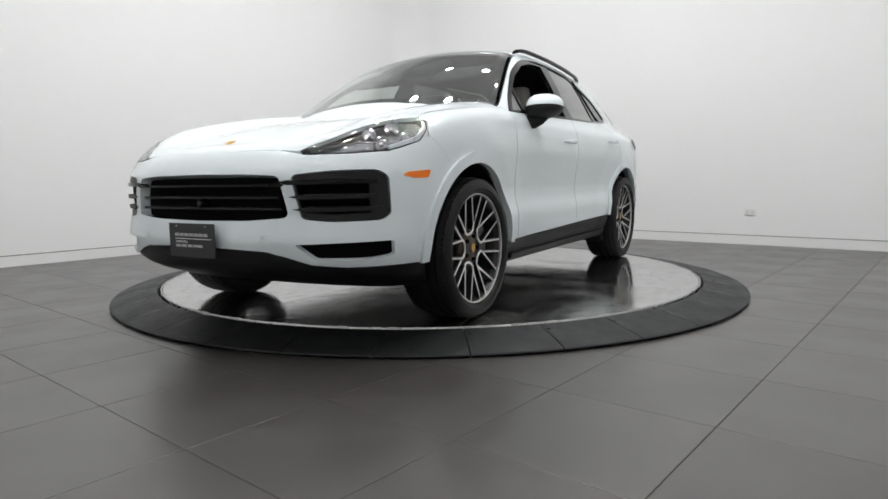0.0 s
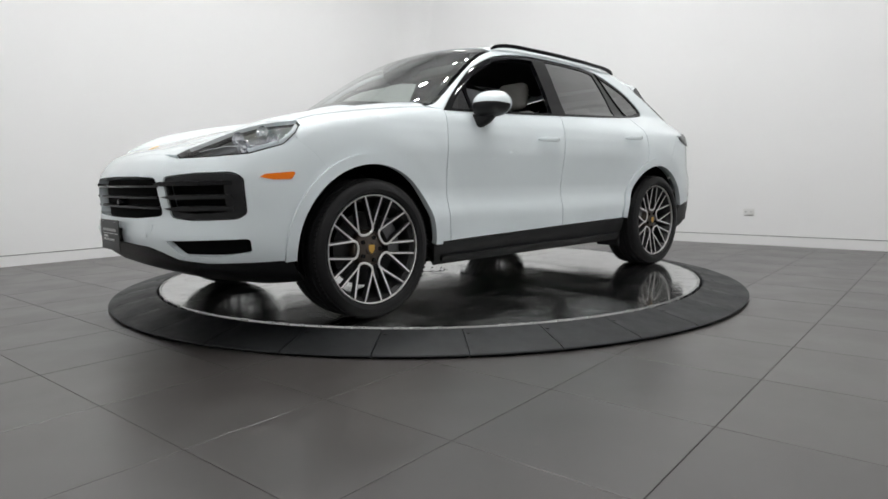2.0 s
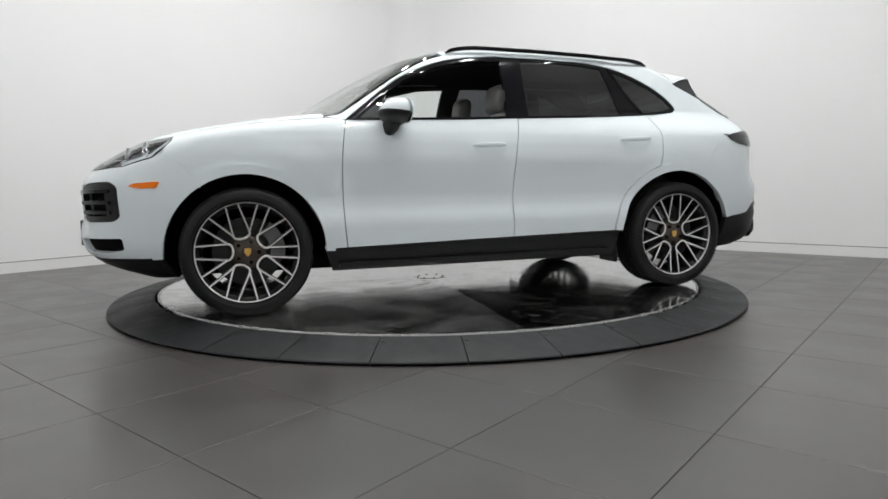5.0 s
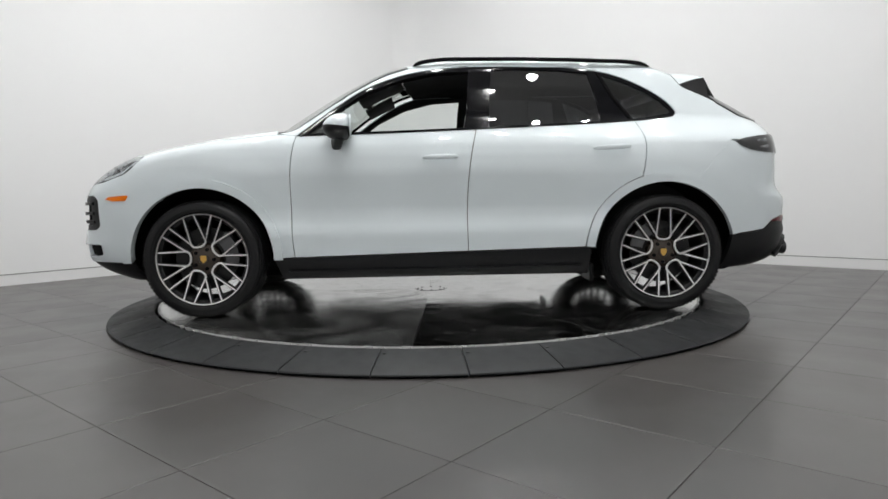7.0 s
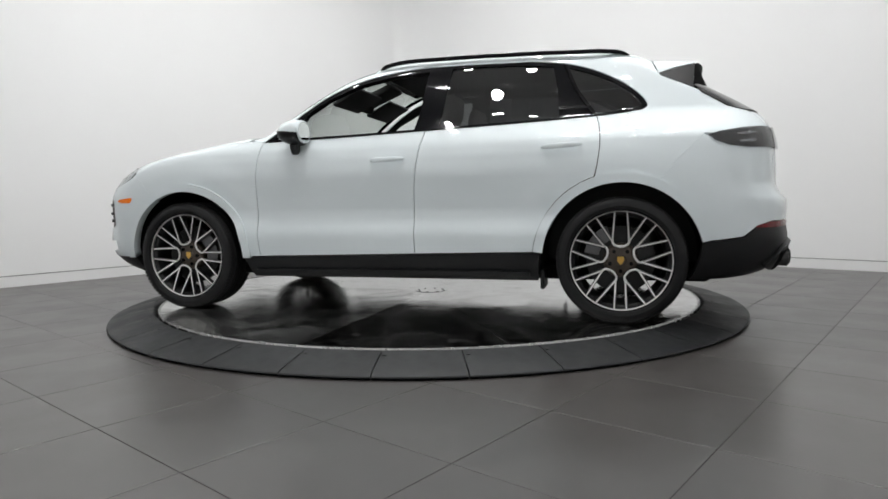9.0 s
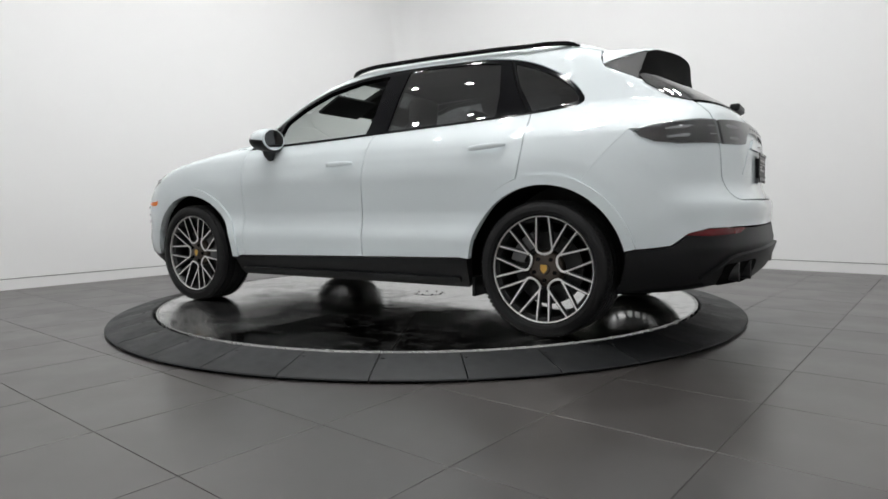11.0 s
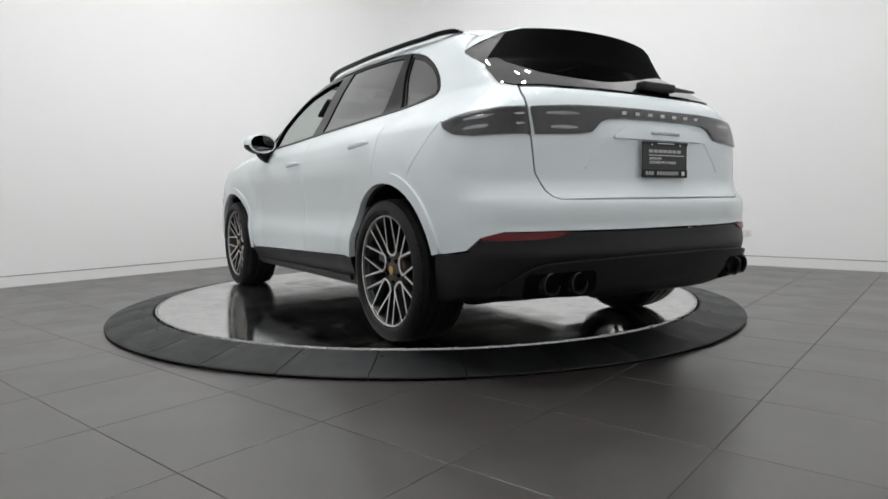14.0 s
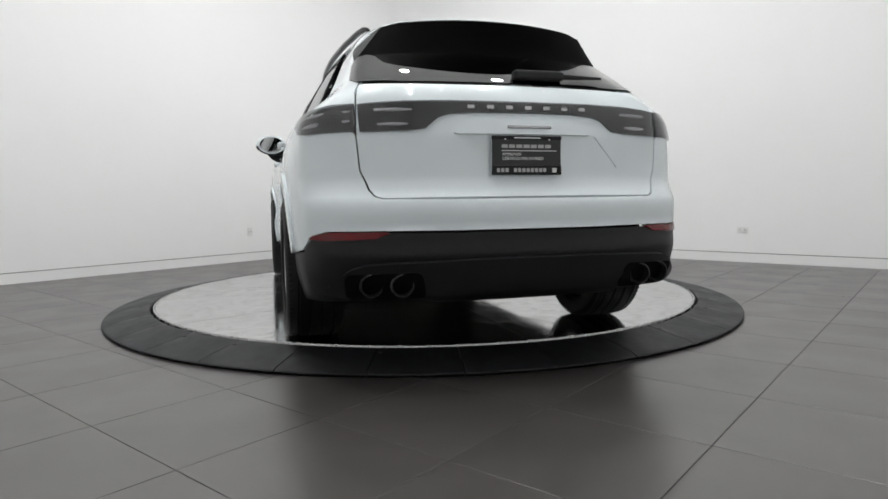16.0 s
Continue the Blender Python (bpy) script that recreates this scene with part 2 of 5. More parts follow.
half_width = curve([(-2.6, 0.80), (-2.35, 0.875), (-2.1, 0.925), (-1.85, 0.95), (-1.44, 0.966), (-1.0, 0.957), (-0.2, 0.946), (0.8, 0.946),
                    (1.1, 0.953), (1.44, 0.966), (1.75, 0.957), (1.95, 0.94), (2.15, 0.905), (2.5, 0.83)], 0.09)
side_z = curve([(0.15, -0.16), (0.24, -0.055), (0.36, -0.014), (0.44, -0.009), (0.51, -0.004), (0.545, -0.009), (0.60, -0.025), (0.66, -0.030), (0.76, -0.018), (0.88, -0.002),
                (0.92, -0.002), (1.0, -0.012), (1.06, -0.028), (1.12, -0.055), (1.2, -0.092), (1.3, -0.143), (1.45, -0.222), (1.55, -0.283), (1.75, -0.410)], 0.011)
side_z_end = curve([(0.15, -0.14), (0.24, -0.05), (0.36, -0.016), (0.44, -0.010), (0.52, -0.006), (0.62, 0.0), (0.80, 0.0),
                    (0.92, -0.004), (1.0, -0.014), (1.06, -0.028), (1.12, -0.055), (1.2, -0.092), (1.3, -0.143), (1.45, -0.222), (1.55, -0.283), (1.75, -0.410)], 0.03)
pinch = curve([(-2.4, 0.125), (-2.1, 0.12), (-1.8, 0.115), (-1.5, 0.108), (-1.25, 0.10), (-1.0, 0.065), (-0.5, 0.025), (-0.1, 0.015), (0.1, 0.015), (0.3, 0.0), (0.8, 0.028), (1.2, 0.06)], 0.1)
hood_z = curve([(2.6, 0.62), (2.44, 0.79), (2.32, 0.872), (2.2, 0.912), (2.0, 0.974), (1.8, 1.026), (1.6, 1.064), (1.35, 1.103), (1.1, 1.134),
                (0.9, 1.150), (0.5, 1.155), (-3, 1.155)], 0.06)
roof_z = curve([(1.6, 0.90), (1.3, 1.085), (1.1, 1.218), (0.866, 1.366), (0.637, 1.500), (0.41, 1.612), (0.2, 1.664), (0.0, 1.696), (-0.5, 1.715),
                (-0.96, 1.709), (-1.375, 1.674), (-1.6, 1.634), (-1.86, 1.580), (-2.4, 1.44)], 0.055)
nose_z = curve([(0.12, -0.62), (0.22, -0.30), (0.28, -0.12), (0.32, -0.062), (0.36, -0.018), (0.46, 0.012), (0.52, 0.0), (0.58, -0.012), (0.68, -0.004), (0.76, -0.010),
                (0.80, -0.030), (0.864, -0.075), (0.95, -0.17), (1.05, -0.36), (1.3, -1.1)], 0.018)
tail_z = curve([(0.12, 0.75), (0.2, 0.50), (0.24, 0.32), (0.27, 0.17), (0.31, 0.075), (0.36, 0.032), (0.42, 0.014), (0.47, -0.004), (0.50, -0.010), (0.53, 0.002), (0.57, 0.004), (0.60, 0.012), (0.66, 0.004), (0.715, 0.008),
                (0.75, 0.045), (0.80, 0.068), (0.90, 0.070), (0.98, 0.072), (1.06, 0.088), (1.13, 0.108), (1.19, 0.145), (1.244, 0.225), (1.30, 0.315), (1.36, 0.42),
                (1.40, 0.485), (1.5, 0.64), (1.62, 0.82)], 0.014)


def body_side(x, z):
    ends = np.clip(ramp(0.95, 1.7, x) + ramp(-0.95, -1.6, x), 0, 1)
    y = half_width(x) + side_z(z) * (1 - ends) + side_z_end(z) * ends
    y = y - pinch(x) * ramp(1.06, 1.26, z)
    for cx, r0 in ((WB, ARCH_F), (-WB, ARCH_R)):
        r = np.hypot(x - cx, z - HUB_Z)
        y = y + 0.010 * ramp(0.74, 0.56, r) * ramp(0.25, 0.45, z)
    return y


def body_top(x, y):
    a = np.abs(y)
    hood = hood_z(x + 0.10 * a ** 3) + 0.040 * np.exp(-((a - 0.70) / 0.15) ** 2) * ramp(2.25, 1.9, x) - 0.012 * np.exp(-((a - 0.45) / 0.12) ** 2) * ramp(2.3, 2.0, x)
    roof = roof_z(x + 0.25 * y * y) - 0.12 * y * y
    return smax(hood, roof, 0.02)


def form(x, y, z):
    """Below zero inside the body, above zero outside."""
    a = np.abs(y)
    f = a - body_side(x, z)
    f = smax(f, x - (2.405 - 0.355 * a ** 3 + nose_z(z)), 0.16)
    f = smax(f, (-2.44 + 0.28 * a ** 3 + tail_z(z)) - x, 0.15)
    k = 0.055 + 0.05 * ramp(1.0, 0.2, x)
    return smax(f, z - body_top(x, y), k)


def slope(p):
    e, g = 0.004, np.zeros_like(p)
    for i in range(3):
        d = np.zeros(3)
        d[i] = e
        g[:, i] = form(*(p + d).T) - form(*(p - d).T)
    return g / np.maximum(np.linalg.norm(g, axis=1, keepdims=True), 1e-9)


AXIS = {"front": 1.0, "rear": -1.0}


def cast(kind, uv):
    """Points of the form under the outline coordinates of one projection."""
    uv = np.asarray(uv, float)
    n = len(uv)
    z0 = np.zeros(n)
    if kind == "side":
        o, d, far = np.column_stack([uv[:, 0], z0, uv[:, 1]]), np.tile([0, 1.0, 0], (n, 1)), 1.3
    elif kind == "top":
        o, d, far = np.column_stack([uv[:, 0], uv[:, 1], z0 + 0.6]), np.tile([0, 0, 1.0], (n, 1)), 1.4
    elif kind in ("nose", "tail"):
        s = 1 if kind == "nose" else -1
        o, d, far = np.column_stack([z0 + s * 0.9, uv[:, 0], uv[:, 1]]), np.tile([s * 1.0, 0, 0], (n, 1)), 1.9
    else:
        s = 1 if kind == "front" else -1
        o = np.column_stack([z0 + AXIS[kind], z0, uv[:, 1]])
        d, far = np.column_stack([s * np.cos(uv[:, 0]), np.sin(uv[:, 0]), z0]), 1.9
    lo, hi = np.zeros(n), np.full(n, far)
    for _ in range(30):
        mid = (lo + hi) / 2
        out = form(*(o + d * mid[:, None]).T) > 0
        hi, lo = np.where(out, mid, hi), np.where(out, lo, mid)
    return o + d * ((lo + hi) / 2)[:, None]


def flat(kind, pts):
    """Outline coordinates of points given as such, as places (x, y, z), or (y, z) at the ends."""
    res = []
    for p in pts:
        if kind == "side":
            res.append((p[0], p[-1]))
        elif kind == "top":
            res.append((p[0], p[1]))
        elif kind in ("nose", "tail"):
            res.append((p[-2], p[-1]))
        else:
            if len(p) == 2:
                p = cast("nose" if kind == "front" else "tail", [p])[0]
            s = 1 if kind == "front" else -1
            res.append((math.atan2(p[1], s * (p[0] - AXIS[kind])), p[2]))
    return res


def rounded(pts, r=0.03, n=4):
    """A closed outline with its corners cut to small arcs."""
    out = []
    m = len(pts)
    for i in range(m):
        p, a, b = Vector(pts[i]), Vector(pts[i - 1]), Vector(pts[(i + 1) % m])
        da, db = a - p, b - p
        k = min(r, da.length * 0.45, db.length * 0.45)
        s, e = p + da.normalized() * k, p + db.normalized() * k
        for j in range(n + 1):
            t = j / n
            out.append(tuple((1 - t) ** 2 * s + 2 * t * (1 - t) * p + t * t * e))
    return out


def flow(pts, n=6):
    """A Catmull-Rom line through the points, open."""
    v = [Vector(p) for p in pts]
    v = [v[0] * 2 - v[1]] + v + [v[-1] * 2 - v[-2]]
    out = []
    for i in range(1, len(v) - 2):
        for j in range(n):
            t = j / n
            out.append(tuple(0.5 * (2 * v[i] + (v[i + 1] - v[i - 1]) * t + (2 * v[i - 1] - 5 * v[i] + 4 * v[i + 1] - v[i + 2]) * t * t
                                    + (3 * v[i] - v[i - 1] - 3 * v[i + 1] + v[i + 2]) * t ** 3)))
    out.append(tuple(v[-2]))
    return out


def arc(cx, cz, r, a0, a1, n=24):
    return [(cx + r * math.cos(radians(a0 + (a1 - a0) * i / n)), cz + r * math.sin(radians(a0 + (a1 - a0) * i / n))) for i in range(n + 1)]


def inset(poly, d):
    """The outline moved inwards by d."""
    m = len(poly)
    area = sum(poly[i][0] * poly[(i + 1) % m][1] - poly[(i + 1) % m][0] * poly[i][1] for i in range(m))
    s = 1 if area > 0 else -1
    out = []
    for i in range(m):
        a, p, b = Vector(poly[i - 1]), Vector(poly[i]), Vector(poly[(i + 1) % m])
        t1, t2 = (p - a), (b - p)
        if t1.length < 1e-7 or t2.length < 1e-7:
            out.append(tuple(p))
            continue
        n1, n2 = Vector((-t1.y, t1.x)).normalized() * s, Vector((-t2.y, t2.x)).normalized() * s
        n = (n1 + n2)
        n = n.normalized() / max(0.5, math.sqrt(max(0.05, (1 + n1.dot(n2)) / 2))) if n.length > 1e-6 else n1
        out.append(tuple(p + n * d))
    return out


def inside(poly, pts):
    px, py = np.array(poly).T
    qx, qy = np.roll(px, -1), np.roll(py, -1)
    x, y = pts[:, :1], pts[:, 1:]
    c = ((py > y) != (qy > y)) & (x < (qx - px) * (y - py) / np.where(qy == py, 1e-12, qy - py) + px)
    return c.sum(1) % 2 == 1


def dense(poly, h):
    out = []
    for i in range(len(poly)):
        a, b = Vector(poly[i]), Vector(poly[(i + 1) % len(poly)])
        k = max(1, int((b - a).length / h))
        out += [tuple(a.lerp(b, j / k)) for j in range(k)]
    keep = [out[0]]
    for p in out[1:]:
        if (Vector(p) - Vector(keep[-1])).length > 5e-4:
            keep.append(p)
    if (Vector(keep[0]) - Vector(keep[-1])).length < 5e-4:
        keep.pop()
    return keep


def patch(name, kind, pts, mat, parent, off=0.0, depth=0.018, h=0.03, holes=(), gap=0.0025, label="", mirror=False, lining=None, twin_label=""):
    """A panel cut from the form: its outline in one projection, raised by off, with an edge that goes depth inwards.
    mirror: makes its twin on the other side too. lining: the material of an inner face 3 cm further in."""
    outer = inset(dense(inset(flat(kind, pts), 0), h), gap)
    loops = [outer] + [inset(dense(flat(kind, q), h), -gap) for q in holes]
    allp, edges = [], []
    for lp in loops:
        s = len(allp)
        allp += lp
        edges += [(s + i, s + (i + 1) % len(lp)) for i in range(len(lp))]
    a = np.array(outer)
    lo, hi = a.min(0), a.max(0)
    gx, gy = np.meshgrid(np.arange(lo[0] + h / 2, hi[0], h), np.arange(lo[1] + h / 2, hi[1], h))
    gx = gx + (np.arange(gx.shape[0])[:, None] % 2) * h / 2
    g = np.column_stack([gx.ravel(), gy.ravel()])
    if len(g):
        ok = inside(outer, g)
        for q in loops[1:]:
            ok &= ~inside(q, g)
        b = np.array(allp)
        ok &= np.array([((b - q) ** 2).sum(1).min() > (0.45 * h) ** 2 for q in g])
        g = g[ok]
    v2, _, tri, *_ = geometry.delaunay_2d_cdt([Vector(p) for p in allp] + [Vector(p) for p in g], edges, [], 0, 1e-6)
    v2 = np.array([tuple(v) for v in v2])
    tri = np.array([tuple(t) for t in tri if len(t) == 3])
    c = v2[tri].mean(1)
    ok = inside(outer, c)
    for q in loops[1:]:
        ok &= ~inside(q, c)
    tri = tri[ok]
    P = cast(kind, v2)
    N = slope(P)
    P = P + N * off
    fn = np.cross(P[tri[:, 1]] - P[tri[:, 0]], P[tri[:, 2]] - P[tri[:, 0]])
    turn = (fn * N[tri].sum(1)).sum(1) < 0
    tri[turn] = tri[turn][:, ::-1]
    used = {}
    for t in tri:
        for i in range(3):
            used[(t[i], t[(i + 1) % 3])] = 1
    rim = [(i, j) for (i, j) in used if (j, i) not in used]
    V, NN, F = [tuple(p) for p in P], [tuple(n) for n in N], [tuple(int(i) for i in t) for t in tri]
    if depth:
        acc = {}
        for i, j in rim:
            t = P[j] - P[i]
            o = np.cross(t, N[i])
            o = o / max(np.linalg.norm(o), 1e-9)
            for q in (i, j):
                acc[q] = acc.get(q, 0) + o
        up, dn = {}, {}
        for q, o in acc.items():
            o = o / max(np.linalg.norm(o), 1e-9)
            up[q] = len(V)
            V += [tuple(P[q]), tuple(P[q] - N[q] * depth)]
            NN += [tuple(o), tuple(o)]
            dn[q] = up[q] + 1
        for i, j in rim:
            F.append((up[j], up[i], dn[i], dn[j]))
    made = []
    for s in ((1, -1) if mirror else (1,)):
        me = bpy.data.meshes.new(name)
        me.from_pydata([(x, y * s, z) for x, y, z in V], [], [f if s == 1 else f[::-1] for f in F])
        for poly in me.polygons:
            poly.use_smooth = True
        me.normals_split_custom_set_from_vertices([(x, y * s, z) for x, y, z in NN])
        me.materials.append(mat)
        ob = new(name, me)
        ob.parent = parent
        if label:
            tagged(ob, label)
        made.append(ob)
    if lining is not None:
        for s in ((1, -1) if mirror else (1,)):
            Q = P - N * 0.03
            me = bpy.data.meshes.new("lining")
            me.from_pydata([(x, y * s, z) for x, y, z in Q], [], [tuple(int(i) for i in (t[::-1] if s == 1 else t)) for t in tri])
            me.materials.append(lining)
            ob = new("lining", me)
            ob.parent = made[0 if s == 1 else 1]
    return made


def sweep(name, line, half_w, half_h, mat, parent, label="", up=(0, 0, 1), taper=True):
    """A bar of rounded section along a line of places."""
    bm = bmesh.new()
    rings = []
    n = len(line)
    for i, p in enumerate(line):
        p = Vector(p)
        t = (Vector(line[min(i + 1, n - 1)]) - Vector(line[max(i - 1, 0)])).normalized()
        s = t.cross(Vector(up)).normalized()
        u = s.cross(t)
        k = 1.0 if not taper else min(1.0, 0.35 + min(i, n - 1 - i) * 0.4)
        rings.append([bm.verts.new(p + s * half_w * k * math.copysign(abs(math.cos(a)) ** 0.6, math.cos(a)) + u * half_h * k * math.copysign(abs(math.sin(a)) ** 0.6, math.sin(a)))
                      for a in [2 * math.pi * j / 12 for j in range(12)]])
    for a, b in zip(rings, rings[1:]):
        for j in range(12):
            bm.faces.new((a[j], a[(j + 1) % 12], b[(j + 1) % 12], b[j]))
    bm.faces.new(rings[0][::-1])
    bm.faces.new(rings[-1])
    bmesh.ops.recalc_face_normals(bm, faces=bm.faces)
    return part(name, bm, mat, parent, label, smooth=50)


# ---- car materials ----
M_PAINT = material("white car paint", (0.70, 0.757, 0.782), rough=0.6, coat=1.0, coat_rough=0.015, spec=0.15, vary=0.01, scale=3)
M_BLACK = material("black moulded plastic", (0.0072, 0.0075, 0.0084), rough=0.42, spec=0.26, vary=0.2, scale=8, bump=0.03, bump_scale=500)
M_GLOSS = material("gloss black trim", (0.004, 0.004, 0.005), rough=0.08, spec=0.14)
M_DEEP = material("dull black", (0.0025, 0.0025, 0.0025), rough=0.8, spec=0.06)
M_LINING = material("charcoal cabin lining", (0.022, 0.022, 0.023), rough=0.8, vary=0.15, scale=10)
M_TYRE = material("tyre rubber", (0.0085, 0.0085, 0.0092), rough=0.55, spec=0.25, vary=0.25, scale=9, bump=0.05, bump_scale=300)
M_RIMDARK = material("dark painted wheel", (0.014, 0.014, 0.015), rough=0.3, spec=0.5)
M_ALLOY = material("machined bright alloy", (0.80, 0.79, 0.78), rough=0.32, metal=1.0, rough_vary=0.06, scale=30)
M_HUB = material("dark bronze hub paint", (0.07, 0.055, 0.045), rough=0.35, metal=0.5)
M_GOLD = material("brass crest", (0.70, 0.42, 0.10), rough=0.35, metal=0.7)
M_DISC = material("cast brake disc", (0.035, 0.035, 0.035), rough=0.4, metal=0.9, vary=0.1, scale=12)
M_CALIPER = material("grey brake caliper", (0.13, 0.13, 0.135), rough=0.4, metal=0.4)
M_AMBER = material("amber marker lens", (0.90, 0.20, 0.004), rough=0.25, spec=0.3)
M_RED = material("red reflector lens", (0.115, 0.002, 0.005), rough=0.2, spec=0.4, bump=0.1, bump_scale=400)
M_CHROME = material("satin chrome", (0.42, 0.42, 0.43), rough=0.2, metal=1.0)
M_SEAT = material("pale grey leather", (0.30, 0.29, 0.275), rough=0.5, vary=0.08, scale=14, bump=0.05, bump_scale=200)
M_LETTER = material("white print", (0.75, 0.75, 0.75), rough=0.5)
M_PRINT = material("grey print", (0.42, 0.42, 0.42), rough=0.5)
M_SIGN = material("black plate", (0.014, 0.0155, 0.0165), rough=0.45, vary=0.1, scale=10)
M_MIRROR = material("mirror glass", (0.85, 0.87, 0.88), rough=0.01, metal=1.0)
M_REFLECT = material("lamp reflector", (0.75, 0.76, 0.78), rough=0.12, metal=1.0)


def glass(name, tint, rough=0.0, least=0.06, power=3.6):
    """Thin car glass: clear through by its tint, with a surface gloss that grows towards the grazing view."""
    m = bpy.data.materials.new(name)
    m.use_nodes = True
    n, l = m.node_tree.nodes, m.node_tree.links
    out = n["Material Output"]
    n.remove(n["Principled BSDF"])
    tr, gl, mx, lw = n.new("ShaderNodeBsdfTransparent"), n.new("ShaderNodeBsdfGlossy"), n.new("ShaderNodeMixShader"), n.new("ShaderNodeLayerWeight")
    tr.inputs[0].default_value = (*tint, 1)
    gl.inputs["Roughness"].default_value = rough
    lw.inputs[0].default_value = 0.5
    pw, mr = n.new("ShaderNodeMath"), n.new("ShaderNodeMapRange")
    pw.operation = "POWER"
    pw.inputs[1].default_value = power
    mr.inputs[3].default_value, mr.inputs[4].default_value = least, 0.9
    l.new(lw.outputs["Facing"], pw.inputs[0])
    l.new(pw.outputs[0], mr.inputs[0])
    l.new(mr.outputs[0], mx.inputs[0])
    l.new(tr.outputs[0], mx.inputs[1])
    l.new(gl.outputs[0], mx.inputs[2])
    l.new(mx.outputs[0], out.inputs[0])
    return m


M_CLEAR = glass("clear car glass", (0.82, 0.88, 0.85), least=0.14, power=2.1)
M_SIDECLEAR = glass("clear side glass", (0.90, 0.94, 0.92), least=0.05, power=4.0)
M_TINT = glass("dark tinted car glass", (0.10, 0.105, 0.11), least=0.085, power=3.0)
M_REARGLASS = glass("dark rear glass", (0.10, 0.105, 0.11), least=0.20, power=2.2)
M_LENS = glass("clear lamp lens", (0.86, 0.87, 0.88))
M_SMOKE = glass("smoked tail lamp lens", (0.56, 0.56, 0.57), rough=0.02)
M_LAMPBOX = material("silver grey lamp housing", (0.10, 0.102, 0.107), rough=0.35, metal=0.6, vary=0.3, scale=40)
M_HOUSING = material("grey lamp housing", (0.05, 0.051, 0.053), rough=0.3, metal=0.5, vary=0.2, scale=30)

car = tagged(new("car"), "white four-door sport utility vehicle with an open driver's window", "car")
# ---- outlines, in metres from the middle of the wheelbase; the ground is at z = 0 ----
PILLAR = [(0.98, 0.845), (0.9, 0.82), (0.776, 0.785), (0.547, 0.712), (0.319, 0.638), (0.15, 0.590)]
CANT = [(0.15, 0.590), (-0.2, 0.603), (-0.6, 0.598), (-1.0, 0.572), (-1.35, 0.535), (-1.62, 0.500)]
pillar_edge = [tuple(p) for p in cast("top", flow(PILLAR))]
cant_edge = [tuple(p) for p in cast("top", flow(CANT))]
top_edge = pillar_edge + cant_edge[1:]
BELT = flow([(0.86, 1.127), (0.243, 1.142), (-0.231, 1.160), (-0.857, 1.185), (-1.35, 1.217), (-1.560, 1.242)])
DLO_TOP = flow([(0.86, 1.129), (0.73, 1.235), (0.601, 1.336), (0.455, 1.434), (0.236, 1.528), (0.019, 1.576), (-0.29, 1.603), (-0.6, 1.606), (-0.856, 1.599),
                (-1.1, 1.570), (-1.27, 1.520), (-1.425, 1.440), (-1.528, 1.362), (-1.582, 1.298), (-1.590, 1.264), (-1.560, 1.242)])


def belt(x):
    return float(np.interp(x, [p[0] for p in BELT[::-1]], [p[1] for p in BELT[::-1]]))


def sill(x):
    return 0.366 + (1.013 - x) * 0.0235


FENDER_TOP = flow([(1.815, 1.024), (1.65, 1.062), (1.35, 1.104), (1.12, 1.128), (0.985, 1.138)])
DOOR_F = flow([(0.86, 1.127), (0.878, 1.046), (0.894, 0.914), (0.896, 0.74), (0.89, 0.493), (0.877, sill(0.877))])
DOOR_B = flow([(-0.268, belt(-0.268)), (-0.235, 1.006), (-0.212, 0.831), (-0.203, 0.619), (-0.207, sill(-0.207))])
DOOR_R = flow([(-1.305, belt(-1.305)), (-1.323, 1.134), (-1.328, 1.028), (-1.312, 0.905)])
BUMP_LINE = [(1.865, 0.925), (1.79, 0.872), (1.725, 0.80), (1.682, 0.735)]          # bumper to wing, down to the arch
TAIL_LINE = [(-1.885, 1.075), (-1.74, 0.93), (-1.640, 0.800)]      # rear wing to rear bumper
a_fs = math.degrees(math.atan2(sill(1.0) - HUB_Z, 1.018 - WB))
f_arch_wing = arc(WB, HUB_Z, ARCH_F, 180.5, 57)
f_arch_bump = arc(WB, HUB_Z, ARCH_F, 57, -2)
r_arch_door = arc(-WB, HUB_Z, ARCH_R + 0.052, 75.5, 6.5)
r_arch_all = arc(-WB, HUB_Z, ARCH_R, 6.5, 114)
LAMP_TOP = [(2.277, 0.525, 0.858), (2.16, 0.635, 0.945), (2.02, 0.74, 1.008), (1.90, 0.82, 1.036), (1.83, 0.862, 1.036)]
LAMP_LOW = [(1.815, 0.89, 0.995), (1.835, 0.90, 0.955), (1.885, 0.890, 0.900), (2.02, 0.825, 0.855), (2.15, 0.715, 0.843), (2.262, 0.565, 0.840)]

LAMP_WING = [(p[0], p[2]) for p in cast("front", flat("front", [LAMP_LOW[1], LAMP_LOW[0]]))]
on_side = lambda q: [tuple(p) for p in cast("side", q)]
BUMP_LINE, TAIL_LINE = flow(BUMP_LINE, 4), flow(TAIL_LINE, 4)
BUMP_LINE3, TAIL_LINE3 = on_side(BUMP_LINE), on_side(TAIL_LINE)
f_arch_bump3, r_arch_rear3 = on_side(f_arch_bump), on_side(arc(-WB, HUB_Z, ARCH_R, 116, 165.5))

